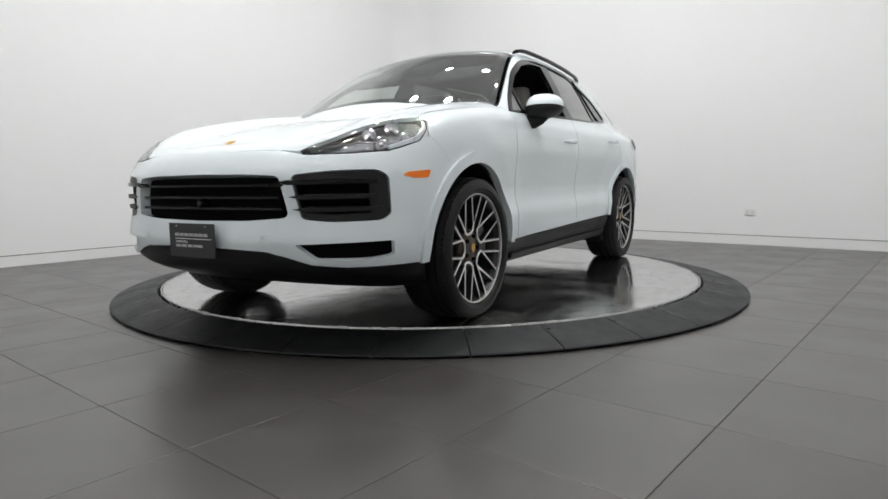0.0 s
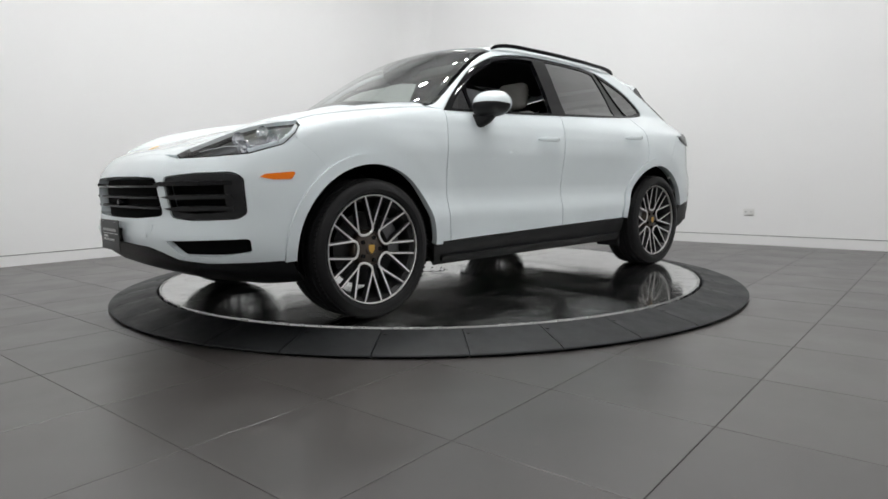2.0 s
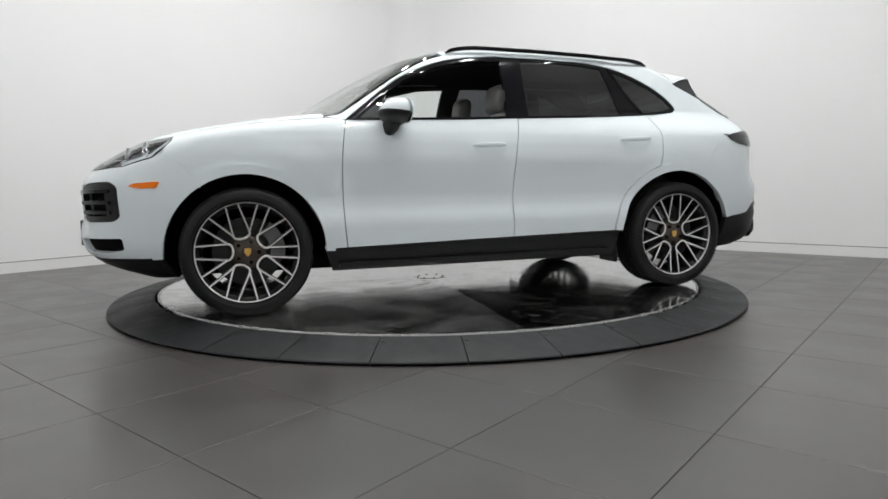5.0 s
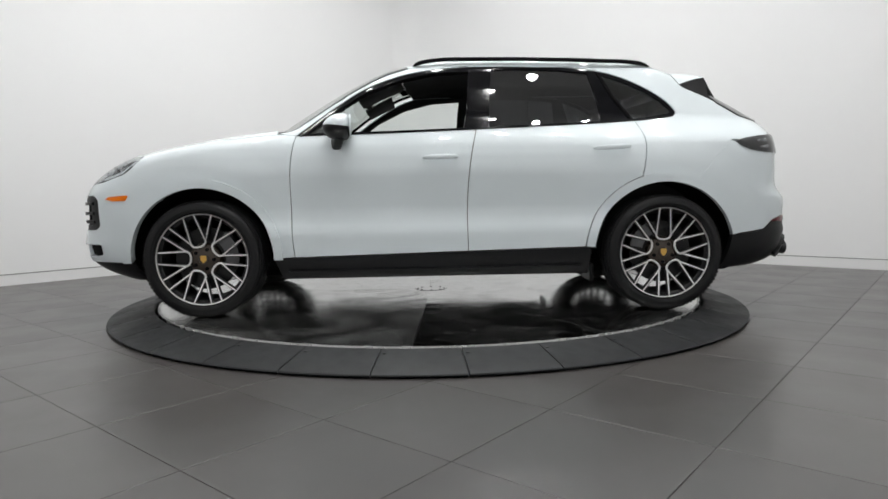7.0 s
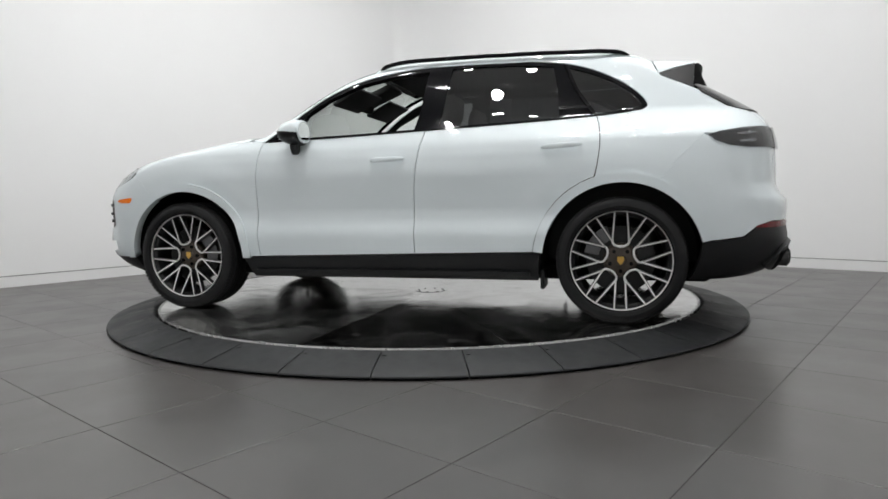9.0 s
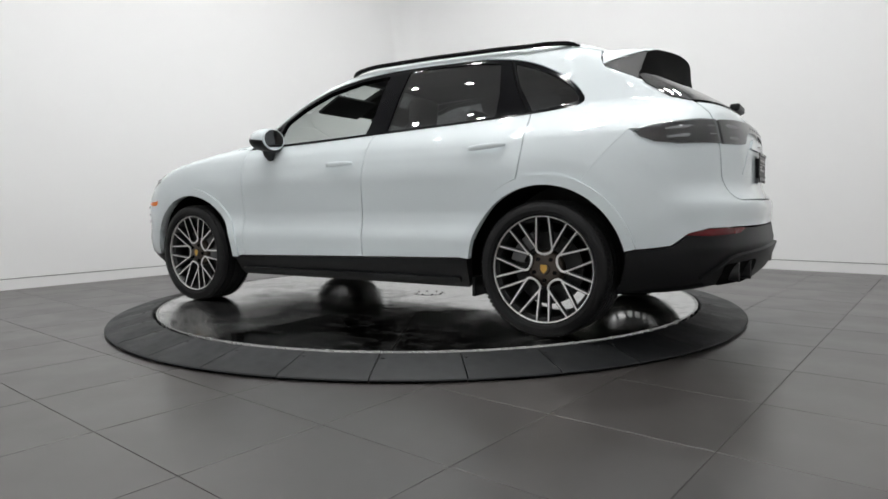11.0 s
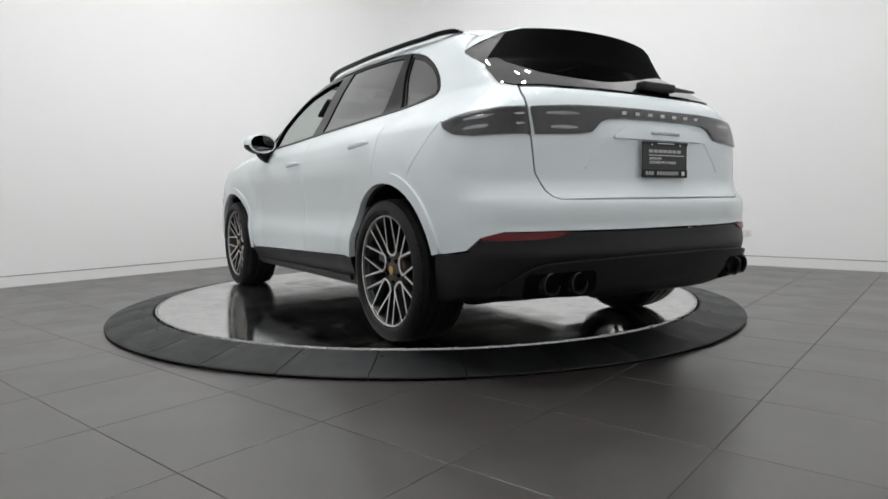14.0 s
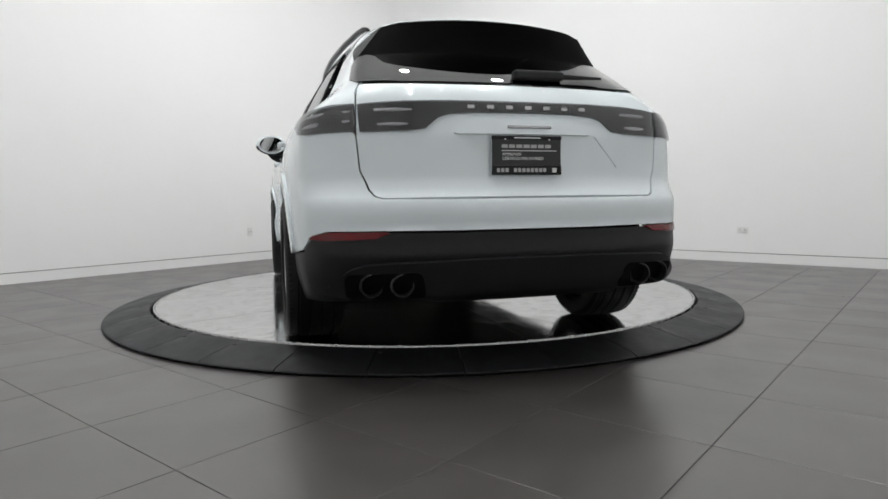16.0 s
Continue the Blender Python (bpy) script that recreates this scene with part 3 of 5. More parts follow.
# wings, doors and the frame round the windows
patch("front_wing", "side", FENDER_TOP + [(0.93, 1.138), (0.88, 1.133)] + DOOR_F + [(1.018, sill(1.0))] + f_arch_wing[1:] + BUMP_LINE[::-1] + LAMP_WING, M_PAINT, car, mirror=True)
left_door, right_door = patch("front_door", "side", BELT[:1] + [p for p in BELT if -0.26 < p[0] < 0.85] + DOOR_B + DOOR_F[::-1][:-1], M_PAINT, car, mirror=True, lining=M_LINING)
left_rear_door, right_rear_door = patch("rear_door", "side", [(-0.268, belt(-0.268))] + [p for p in BELT if -1.3 < p[0] < -0.28] + DOOR_R + r_arch_door[1:] + [(-0.945, sill(-0.945))] + DOOR_B[::-1][:-1],
                                        M_PAINT, car, mirror=True, lining=M_LINING)
frame_low = [p for p in DLO_TOP if p[0] > -1.5]
TG_TOP = [tuple(p) for p in cast("tail", [(0.668, 1.212), (0.684, 1.188), (0.694, 1.150), (0.700, 1.105), (0.703, 1.075)])]
BLADE_A = [(-1.660, 1.472), (-1.676, 1.453), (-1.73, 1.427), (-1.79, 1.400), (-1.853, 1.370)]
QUARTER_REAR = [(-1.628, 1.548), (-1.640, 1.510)] + BLADE_A + [(-1.95, 1.327), (-2.05, 1.281)] + [(p[0], p[2]) for p in TG_TOP]
patch("side_frame", "side", [(p[0], p[2]) for p in top_edge] + QUARTER_REAR + [(-2.1, 1.085), (-1.98, 1.075)] + TAIL_LINE + r_arch_all[::-1][:11] +
      DOOR_R[::-1] +
      [p for p in BELT if p[0] < -1.31] + DLO_TOP[::-1][1:] + [(0.90, 1.132)], M_PAINT, car, mirror=True, lining=M_LINING, h=0.026,
      label="white pillars, roof rail line and rear wing panel")
for seam in (BUMP_LINE3, TAIL_LINE3):
    nn = slope(np.array(seam))
    for s in (1, -1):
        sweep("seam_backing", [(p[0] - n[0] * 0.006, s * (p[1] - n[1] * 0.006), p[2] - n[2] * 0.006) for p, n in zip(seam, nn)], 0.006, 0.004, M_PAINT, car, taper=False)
for cx, r, a0, a1 in ((WB, ARCH_F, 181, -2), (-WB, ARCH_R, 5.5, 166)):
    patch("wheel_arch_trim", "side", arc(cx, HUB_Z, r - 0.004, a0, a1, 36) + arc(cx, HUB_Z, r + 0.05, a1, a0, 36), M_PAINT, car, off=0.014, depth=0.036, mirror=True, gap=0)

# sills
patch("side_skirt", "side", [(1.012, sill(1.0) - 0.004), (-0.985, sill(-0.985) - 0.004), (-0.975, 0.232), (0.965, 0.222)], M_BLACK, car, off=-0.004, depth=0.10, mirror=True, label="black plastic side skirt")
patch("skirt_ridge", "side", [(0.93, 0.285), (-0.93, 0.300), (-0.93, 0.268), (0.93, 0.253)], M_BLACK, car, off=0.014, depth=0.03, mirror=True, label="black ridge along the skirt")

# bonnet, roof, windscreen
fender3 = [tuple(p) for p in cast("side", FENDER_TOP)]
lamp_top3 = [tuple(p) for p in LAMP_TOP]
hood_left = [(2.335, 0.0), (2.325, 0.20), (2.298, 0.40)] + [(p[0], p[1]) for p in LAMP_TOP[:1]] + [(p[0], p[1] - 0.012) for p in LAMP_TOP[1:]] + [(p[0], p[1]) for p in fender3[1:]] + [(0.985, 0.80), (1.06, 0.55), (1.10, 0.3), (1.115, 0.0)]
hood_outline = hood_left + [(x, -y) for x, y in hood_left[-2:0:-1]]
patch("bonnet", "top", hood_outline, M_PAINT, car, h=0.026)
ws_left = [(1.135, 0.0), (1.115, 0.35), (1.06, 0.62), (0.985, 0.815)] + [(p[0], p[1] - 0.022) for p in pillar_edge[2:]] + [(0.17, 0.59), (0.215, 0.40), (0.235, 0.2), (0.24, 0.0)]
patch("windscreen", "top", ws_left + [(x, -y) for x, y in ws_left[-2:0:-1]], M_CLEAR, car, off=-0.004, depth=0, label="clear laminated windscreen", gap=0.0)
ws_in = [(1.06, 0.0), (1.04, 0.35), (0.985, 0.60), (0.915, 0.745)] + [(p[0] - 0.004, p[1] - 0.062) for p in pillar_edge[8:]] + [(0.24, 0.54), (0.285, 0.36), (0.305, 0.18), (0.31, 0.0)]
patch("windscreen_border", "top", ws_left + [(x, -y) for x, y in ws_left[-2:0:-1]], M_GLOSS, car, off=-0.009, depth=0.0, gap=0.0, holes=[ws_in + [(x, -y) for x, y in ws_in[-2:0:-1]]], label="black printed glass border")
patch("cowl", "top", [(1.20, 0.0), (1.19, 0.3), (1.13, 0.62), (1.03, 0.80), (0.93, 0.78), (0.98, 0.5), (1.02, 0.2), (1.03, 0.0), (1.02, -0.2), (0.98, -0.5), (0.93, -0.78), (1.03, -0.80), (1.13, -0.62), (1.19, -0.3)],
      M_BLACK, car, off=-0.035, depth=0, label="black cowl below the windscreen")
roof_left = [(0.235, 0.0), (0.23, 0.2), (0.21, 0.40), (0.165, 0.585)] + [(p[0], p[1]) for p in cant_edge[1:]] + [(-1.66, 0.45), (-1.68, 0.25), (-1.685, 0.0)]
patch("roof", "top", roof_left + [(x, -y) for x, y in roof_left[-2:0:-1]], M_PAINT, car, lining=M_LINING, h=0.04)
for s in (1, -1):
    line = [(x, s * y, z) for x, y, z in cast("top", flow([(0.13, 0.572), (0.0, 0.584), (-0.5, 0.590), (-1.0, 0.562), (-1.3, 0.530), (-1.49, 0.505)], 5))]
    m = len(line) - 1
    line = [(x, y, z + 0.005 + 0.031 * min(1, 4.5 * i / m, 4.5 * (m - i) / m) ** 0.7) for i, (x, y, z) in enumerate(line)]
    sweep("roof_rail", line, 0.017, 0.013, M_GLOSS, car, "gloss black roof rail")

# side windows
FG = [(0.60, belt(0.60) + 0.016)] + [(x, belt(x) + 0.016) for x in (0.3, 0.0, -0.19)] + [(-0.215, 1.30), (-0.225, 1.48), (-0.235, 1.566), (0.0, 1.553), (0.236, 1.500), (0.455, 1.402), (0.585, 1.312), (0.60, 1.25)]
SAIL = [(0.785, belt(0.78) + 0.016), (0.625, belt(0.62) + 0.016), (0.622, 1.282), (0.69, 1.228)]
RG = [(-0.352, belt(-0.35) + 0.016), (-0.6, belt(-0.6) + 0.016), (-0.86, belt(-0.86) + 0.016), (-1.085, belt(-1.085) + 0.016), (-1.075, 1.36), (-1.035, 1.553), (-0.856, 1.573), (-0.6, 1.580), (-0.39, 1.578), (-0.368, 1.40)]
QG = [(-1.305, belt(-1.305) + 0.018), (-1.42, belt(-1.42) + 0.022), (-1.555, 1.268), (-1.560, 1.290), (-1.508, 1.352), (-1.412, 1.424), (-1.26, 1.498), (-1.132, 1.541), (-1.19, 1.40)]
DOOR_EDGE = [(-1.283, belt(-1.283) + 0.010), (-1.180, 1.38), (-1.098, 1.568)]
patch("window_surround", "side", BELT + DLO_TOP[::-1][1:-1], M_GLOSS, car, off=-0.003, depth=0.028, holes=[FG, SAIL, RG, QG], gap=0.001, h=0.026, mirror=True, lining=M_LINING, label="gloss black window surround")
patch("belt_moulding", "side", [(x, belt(x) + 0.009) for x in np.arange(0.84, -1.5, -0.06)] + [(x, belt(x) - 0.003) for x in np.arange(-1.5, 0.85, 0.06)], M_GLOSS, car, off=0.004, depth=0.02, mirror=True, gap=0, label="black window sill moulding")
for s in (1, -1):
    e3 = cast("side", flow(DOOR_EDGE, 4))
    sweep("door_seal", [(p[0], s * p[1], p[2]) for p in e3], 0.004, 0.005, M_DEEP, car, "black rubber door seal", up=(0, 1, 0), taper=False)
grow = lambda q: inset(q, -0.008)
for q, mat, name, lab in ((SAIL, M_TINT, "sail_window", "dark fixed corner glass"), (RG, M_TINT, "rear_side_window", "dark tinted side window"), (QG, M_TINT, "quarter_window", "dark tinted quarter window")):
    patch(name, "side", grow(q), mat, car, off=-0.009, depth=0, gap=0, mirror=True, label=lab)
one = patch("front_side_window", "side", grow(FG), M_SIDECLEAR, car, off=-0.009, depth=0, gap=0, label="clear side window, wound up")[0]
one.data.transform(Matrix.Diagonal((1, -1, 1, 1)))
one.data.flip_normals()

# front bumper
BUMP_HALF = ([(2.336, 0.0, 0.888), (2.325, 0.20, 0.883), (2.298, 0.40, 0.870)] + LAMP_LOW[:1:-1] +
             BUMP_LINE3 + f_arch_bump3[1:] +
             [(2.08, 0.89, 0.352), (2.24, 0.74, 0.350), (2.31, 0.60, 0.362), (2.345, 0.50, 0.395), (2.372, 0.40, 0.418), (2.39, 0.2, 0.425), (2.40, 0.0, 0.427)])


def both(half):
    return half + [(x, -y, z) for x, y, z in half[-2:0:-1]]


def flip(q):
    return [(-a, b) for a, b in q[::-1]]


GRILLE = rounded([(0.475, 0.748), (0.30, 0.757), (0.0, 0.760), (-0.30, 0.757), (-0.475, 0.748), (-0.515, 0.572), (-0.30, 0.557), (0.0, 0.553), (0.30, 0.557), (0.515, 0.572)], 0.03)
INTAKE = rounded([(0.535, 0.752), (0.70, 0.768), (0.848, 0.772), (0.878, 0.745), (0.882, 0.582), (0.860, 0.558), (0.70, 0.553), (0.575, 0.566)], 0.022)
VENT = rounded([(0.555, 0.452), (0.75, 0.460), (0.890, 0.464), (0.886, 0.402), (0.825, 0.388), (0.63, 0.384)], 0.012)
ha = lambda q: flat("front", q)
bumper = patch("front_bumper", "front", both(BUMP_HALF), M_PAINT, car, h=0.026, holes=[GRILLE, INTAKE, flip(INTAKE), VENT, flip(VENT)], depth=0.05)[0]
g = patch("grille", "front", inset(GRILLE, -0.01), M_DEEP, car, off=-0.05, depth=0, gap=0, label="black grille opening")[0]
for z, w in ((0.742, 0.50), (0.655, 0.47), (0.606, 0.48)):
    z0 = z - 0.032 if z > 0.73 else z
    patch("grille_slat", "front", [(w, z0 + 0.005)] + [(y, z0 + 0.005) for y in (0.25, 0, -0.25)] + [(-w, z0 + 0.005), (-w, z0 - 0.005)] + [(y, z0 - 0.005) for y in (-0.25, 0, 0.25)] + [(w, z0 - 0.005)],
          M_GLOSS if z > 0.73 else M_BLACK, g, off=0.002 if z > 0.73 else -0.012, depth=0.035, gap=0)
patch("grille_mesh", "front", inset(GRILLE, 0.02), M_DEEP, g, off=-0.045, depth=0, gap=0)
cambm = lathe([(0, 0.02), (0.014, 0.02), (0.02, 0.012), (0.022, -0.03)], 16, axis="Y")
bmesh.ops.rotate(cambm, verts=cambm.verts, matrix=Matrix.Rotation(radians(-90), 3, "Z"))
part("front_camera", cambm, M_GLOSS, car, "small round black camera", smooth=40).location = (2.375, 0.0, 0.630)
for s in (1, -1):
    q = INTAKE if s == 1 else flip(INTAKE)
    it = patch("side_intake", "front", inset(q, -0.01), M_DEEP, car, off=-0.055, depth=0, gap=0, label="black side air intake")[0]
    hole = inset(q, 0.032)
    hole = [(a, min(b, 0.732)) for a, b in hole] if s else hole
    patch("intake_frame", "front", q, M_BLACK, it, off=-0.004, depth=0.03, gap=0.002, holes=[[(a * 0.985 - 0.010 * s, b) for a, b in hole]])
    for z, y0 in ((0.722, 0.46), (0.660, 0.522), (0.606, 0.536)):
        bl = [(s * y0, z), (s * (y0 + 0.06), z + 0.009), (s * 0.70, z + 0.010), (s * 0.850, z + 0.010), (s * 0.850, z - 0.008), (s * 0.70, z - 0.010), (s * (y0 + 0.06), z - 0.012)]
        patch("intake_blade", "front", bl, M_GLOSS if z > 0.7 else M_BLACK, it, off=0.006, depth=0.045, gap=0)
    v = VENT if s == 1 else flip(VENT)
    patch("lower_vent", "front", inset(v, -0.006), M_DEEP, car, off=-0.03, depth=0, gap=0, label="black lower vent")
    sens = lathe([(0, 0.003), (0.011, 0.003), (0.013, 0.0)], 14, axis="Y")
    bmesh.ops.rotate(sens, verts=sens.verts, matrix=Matrix.Rotation(radians(-90), 3, "Z"))
    part("parking_sensor", sens, M_PAINT, car, "small round white sensor", smooth=40).location = cast("nose", [(s * 0.40, 0.478)])[0]
CHIN_HALF = [(2.40, 0.0, 0.423), (2.39, 0.2, 0.421), (2.372, 0.40, 0.414), (2.345, 0.50, 0.391), (2.31, 0.60, 0.358), (2.24, 0.74, 0.346), (2.08, 0.89, 0.348), (1.90, 0.93, 0.352),
             (1.86, 0.93, 0.23), (2.0, 0.80, 0.22), (2.15, 0.50, 0.235), (2.20, 0.25, 0.24), (2.22, 0.0, 0.24)]
chin = patch("chin_spoiler", "front", [p for p in both(CHIN_HALF)], M_BLACK, car, off=-0.006, depth=0.03, label="black plastic front lip")[0]
patch("tow_cover", "front", rounded([(0.10 + 0.225, 0.535), (0.12 + 0.325, 0.533), (0.12 + 0.325, 0.492), (0.10 + 0.225, 0.494)], 0.006), M_PAINT, car, off=0.002, depth=0.003, gap=0)

# headlights
for s in (1, -1):
    out3 = LAMP_TOP + LAMP_LOW
    q = [(x, s * y, z) for x, y, z in out3]
    q = q if s == 1 else q[::-1]
    hl = patch("headlight", "front", q, M_LAMPBOX, car, off=-0.045, depth=0, gap=-0.004, h=0.02, label="clear headlight over a dark housing with four lamp points")[0]
    patch("lens", "front", q, M_LENS, hl, off=0.0, depth=0.0, gap=0.002, h=0.02, label="clear lens")
    patch("housing_rim", "front", q, M_GLOSS, hl, off=-0.002, depth=0.045, gap=0.002, h=0.02, holes=[[tuple(p) for p in cast("front", inset(flat("front", q), 0.007))]])
    for x, y, z, r in ((1.96, 0.80, 0.985, 0.034), (1.90, 0.845, 0.935, 0.034), (2.05, 0.735, 0.955, 0.034), (2.02, 0.785, 0.905, 0.034)):
        c = cast("front", flat("front", [(x, s * y, z)]))
        nrm = Vector(slope(c)[0])
        c = Vector(c[0]) - nrm * 0.035
        fwd = Vector((0.86, s * 0.42, 0.12)).normalized()
        m = fwd.to_track_quat("Z", "Y").to_matrix().to_4x4()
        m.translation = c
        pod = part("lamp_pod", lathe([(r, 0.02), (r * 0.96, 0.024), (r * 0.8, 0.008), (r * 0.5, 0.002), (r * 0.45, 0.014), (r * 0.3, 0.02), (0, 0.022)], 20), M_REFLECT, hl, "bright round lamp point", smooth=40)
        pod.matrix_basis = m
    lamp_in = cast("front", flat("front", [(2.20, s * 0.62, 0.885), (2.10, s * 0.71, 0.905), (1.95, s * 0.83, 0.90), (1.86, s * 0.875, 0.945)]))
    sweep("light_guide", [tuple(p - n * 0.02) for p, n in zip(lamp_in, slope(lamp_in))], 0.006, 0.005, M_REFLECT, hl)

# white returns of the wings behind the lamps' rear corners
corner3 = cast("front", flat("front", LAMP_LOW[:4]))
for s in (1, -1):
    sweep("wing_return", [(p[0] - n[0] * 0.014, s * (p[1] - n[1] * 0.014), p[2] - n[2] * 0.014) for p, n in zip(corner3, slope(corner3))], 0.028, 0.005, M_PAINT, car, up=(0.5, s * 0.85, 0.1), taper=False)

# amber side markers
patch("side_marker", "side", rounded([(2.046, 0.748), (2.02, 0.762), (1.895, 0.772), (1.885, 0.765), (1.905, 0.736), (1.99, 0.735)], 0.008), M_AMBER, car, off=0.003, depth=0.01, gap=0, h=0.015, mirror=True, label="amber side marker lens")

# bonnet crest, as a plain shield
c = cast("top", [(2.20, 0.0)])
badge = bmesh.new()
shield = rounded([(-0.022, 0.027), (0.022, 0.027), (0.022, -0.005), (0.0, -0.03), (-0.022, -0.005)], 0.006)
vs = [badge.verts.new((x, y, 0)) for x, y in shield]
badge.faces.new(vs)
ex = bmesh.ops.extrude_face_region(badge, geom=badge.faces[:])
bmesh.ops.translate(badge, verts=[v for v in ex["geom"] if isinstance(v, bmesh.types.BMVert)], vec=(0, 0, 0.004))
bmesh.ops.recalc_face_normals(badge, faces=badge.faces)
part("bonnet_badge", badge, M_GOLD, car, "small brass shield badge").matrix_basis = pose(*c[0]) @ pose(0, 0, 0.0015, 0, 24, 0) @ pose(0, 0, 0, 0, 0, 90)

# rear bumper, tailgate, lamps
TG_SIDE = TG_TOP + [(-2.28, 0.712, 0.985), (-2.30, 0.706, 0.838), (-2.345, 0.682, 0.760), (-2.362, 0.655, 0.732), (-2.37, 0.62, 0.722)]
RB_HALF = ([(-2.44, 0.0, 0.720), (-2.42, 0.3, 0.720)] + TG_SIDE[::-1][:5] + [(-2.262, 0.72, 0.999), (-2.05, 0.84, 0.994), (-1.95, 0.875, 1.018)] +
           TAIL_LINE3 + r_arch_rear3 +
           [(-1.95, 0.92, 0.487), (-2.06, 0.89, 0.505), (-2.13, 0.86, 0.565), (-2.2, 0.80, 0.588), (-2.36, 0.60, 0.590), (-2.42, 0.3, 0.588), (-2.44, 0.0, 0.588)])
patch("rear_bumper", "rear", both(RB_HALF), M_PAINT, car, h=0.026, depth=0.03)
RL_HALF = [(-2.44, 0.0, 0.584), (-2.42, 0.3, 0.584), (-2.36, 0.60, 0.586), (-2.2, 0.80, 0.584), (-2.13, 0.86, 0.561), (-2.06, 0.89, 0.501), (-1.95, 0.92, 0.483), (-1.876, 0.94, 0.481),
           (-1.862, 0.94, 0.30), (-1.85, 0.94, 0.255), (-2.0, 0.82, 0.262), (-2.2, 0.62, 0.285), (-2.3, 0.3, 0.305), (-2.33, 0.0, 0.31)]
valance = patch("rear_valance", "rear", both(RL_HALF), M_BLACK, car, off=-0.004, depth=0.04, h=0.026, label="black plastic rear valance")[0]
dif = [(0.84, 0.345), (0.79, 0.395), (0.745, 0.438), (0.69, 0.456), (0.58, 0.464), (0.30, 0.472), (0.0, 0.473)]
dif = dif + [(-y, z) for y, z in dif[-2::-1]] + [(-0.78, 0.322), (-0.45, 0.315), (-0.40, 0.298), (0.40, 0.298), (0.45, 0.315), (0.78, 0.322)]
patch("diffuser", "rear", rounded(dif, 0.02), M_BLACK, valance, off=0.018, depth=0.03, gap=0)
for s in (1, -1):
    # Flat dull-black patch on the diffuser: recess shade put in as colour, not cut.
    q = [(y * s, z) for y, z in rounded([(0.765, 0.418), (0.47, 0.430), (0.44, 0.325), (0.755, 0.320)], 0.03)]
    patch("exhaust_recess_shade", "rear", q if s == 1 else q[::-1], M_DEEP, valance, off=0.021, depth=0.006, gap=0)
    for y in (0.552, 0.672):
        b = lathe([(0.034, -0.06), (0.042, -0.06), (0.046, 0.02), (0.049, 0.028), (0.044, 0.03), (0.040, 0.02), (0.036, -0.05), (0, -0.05)], 28)
        e = part("exhaust_tip", b, M_RIMDARK, car, "round black exhaust tip", smooth=50)
        x0 = float(cast("tail", [(s * y, 0.370)])[0][0])
        e.matrix_basis = pose(x0 - 0.010, s * y, 0.370, 0, -90, s * 4)
    rq = [(-2.10, s * 0.862, 0.556), (-2.14, s * 0.85, 0.571), (-2.2, s * 0.80, 0.586), (-2.36, s * 0.60, 0.587), (-2.362, s * 0.585, 0.582), (-2.34, s * 0.64, 0.560), (-2.2, s * 0.80, 0.552)]
    patch("rear_reflector", "rear", rq if s == 1 else rq[::-1], M_RED, car, off=0.003, depth=0.02, gap=0, label="red reflector strip")

TG_HALF = [(-2.245, 0.0, 1.208), (-2.24, 0.3, 1.206), (-2.19, 0.55, 1.207)] + TG_SIDE + [(-2.42, 0.3, 0.724), (-2.44, 0.0, 0.724)]
patch("tailgate", "rear", both(TG_HALF), M_PAINT, car, h=0.026)
# the pressed panel round the rear plate
REC = rounded([(0.225, 1.045), (-0.225, 1.045), (-0.33, 0.985), (0.33, 0.985)], 0.04)
patch("plate_overhang", "tail", REC, M_PAINT, car, off=0.012, depth=0.03, gap=0, h=0.02, label="white lip above the rear plate")
for s in (1, -1):
    q = [(y * s, z) for y, z in ((0.335, 0.985), (0.352, 0.985), (0.47, 0.855), (0.455, 0.85))]
    patch("plate_fold", "tail", q if s == 1 else q[::-1], M_PAINT, car, off=0.003, depth=0.004, gap=0, h=0.02)
BAR_HALF = [(0.0, 1.122), (0.30, 1.122), (0.52, 1.119), (0.668, 1.111), (0.692, 1.107), (0.688, 0.994), (0.50, 0.998), (0.43, 1.006), (0.375, 1.052), (0.33, 1.067), (0.22, 1.075), (0.0, 1.077)]
bar = patch("light_bar", "rear", BAR_HALF + [(-y, z) for y, z in BAR_HALF[-2:0:-1]], M_SMOKE, car, off=0.014, depth=0.014, gap=0, h=0.02, label="smoked light bar across the tailgate")[0]
patch("bar_back", "rear", BAR_HALF + [(-y, z) for y, z in BAR_HALF[-2:0:-1]], M_HOUSING, bar, off=0.003, depth=0.003, gap=0.0, h=0.03)
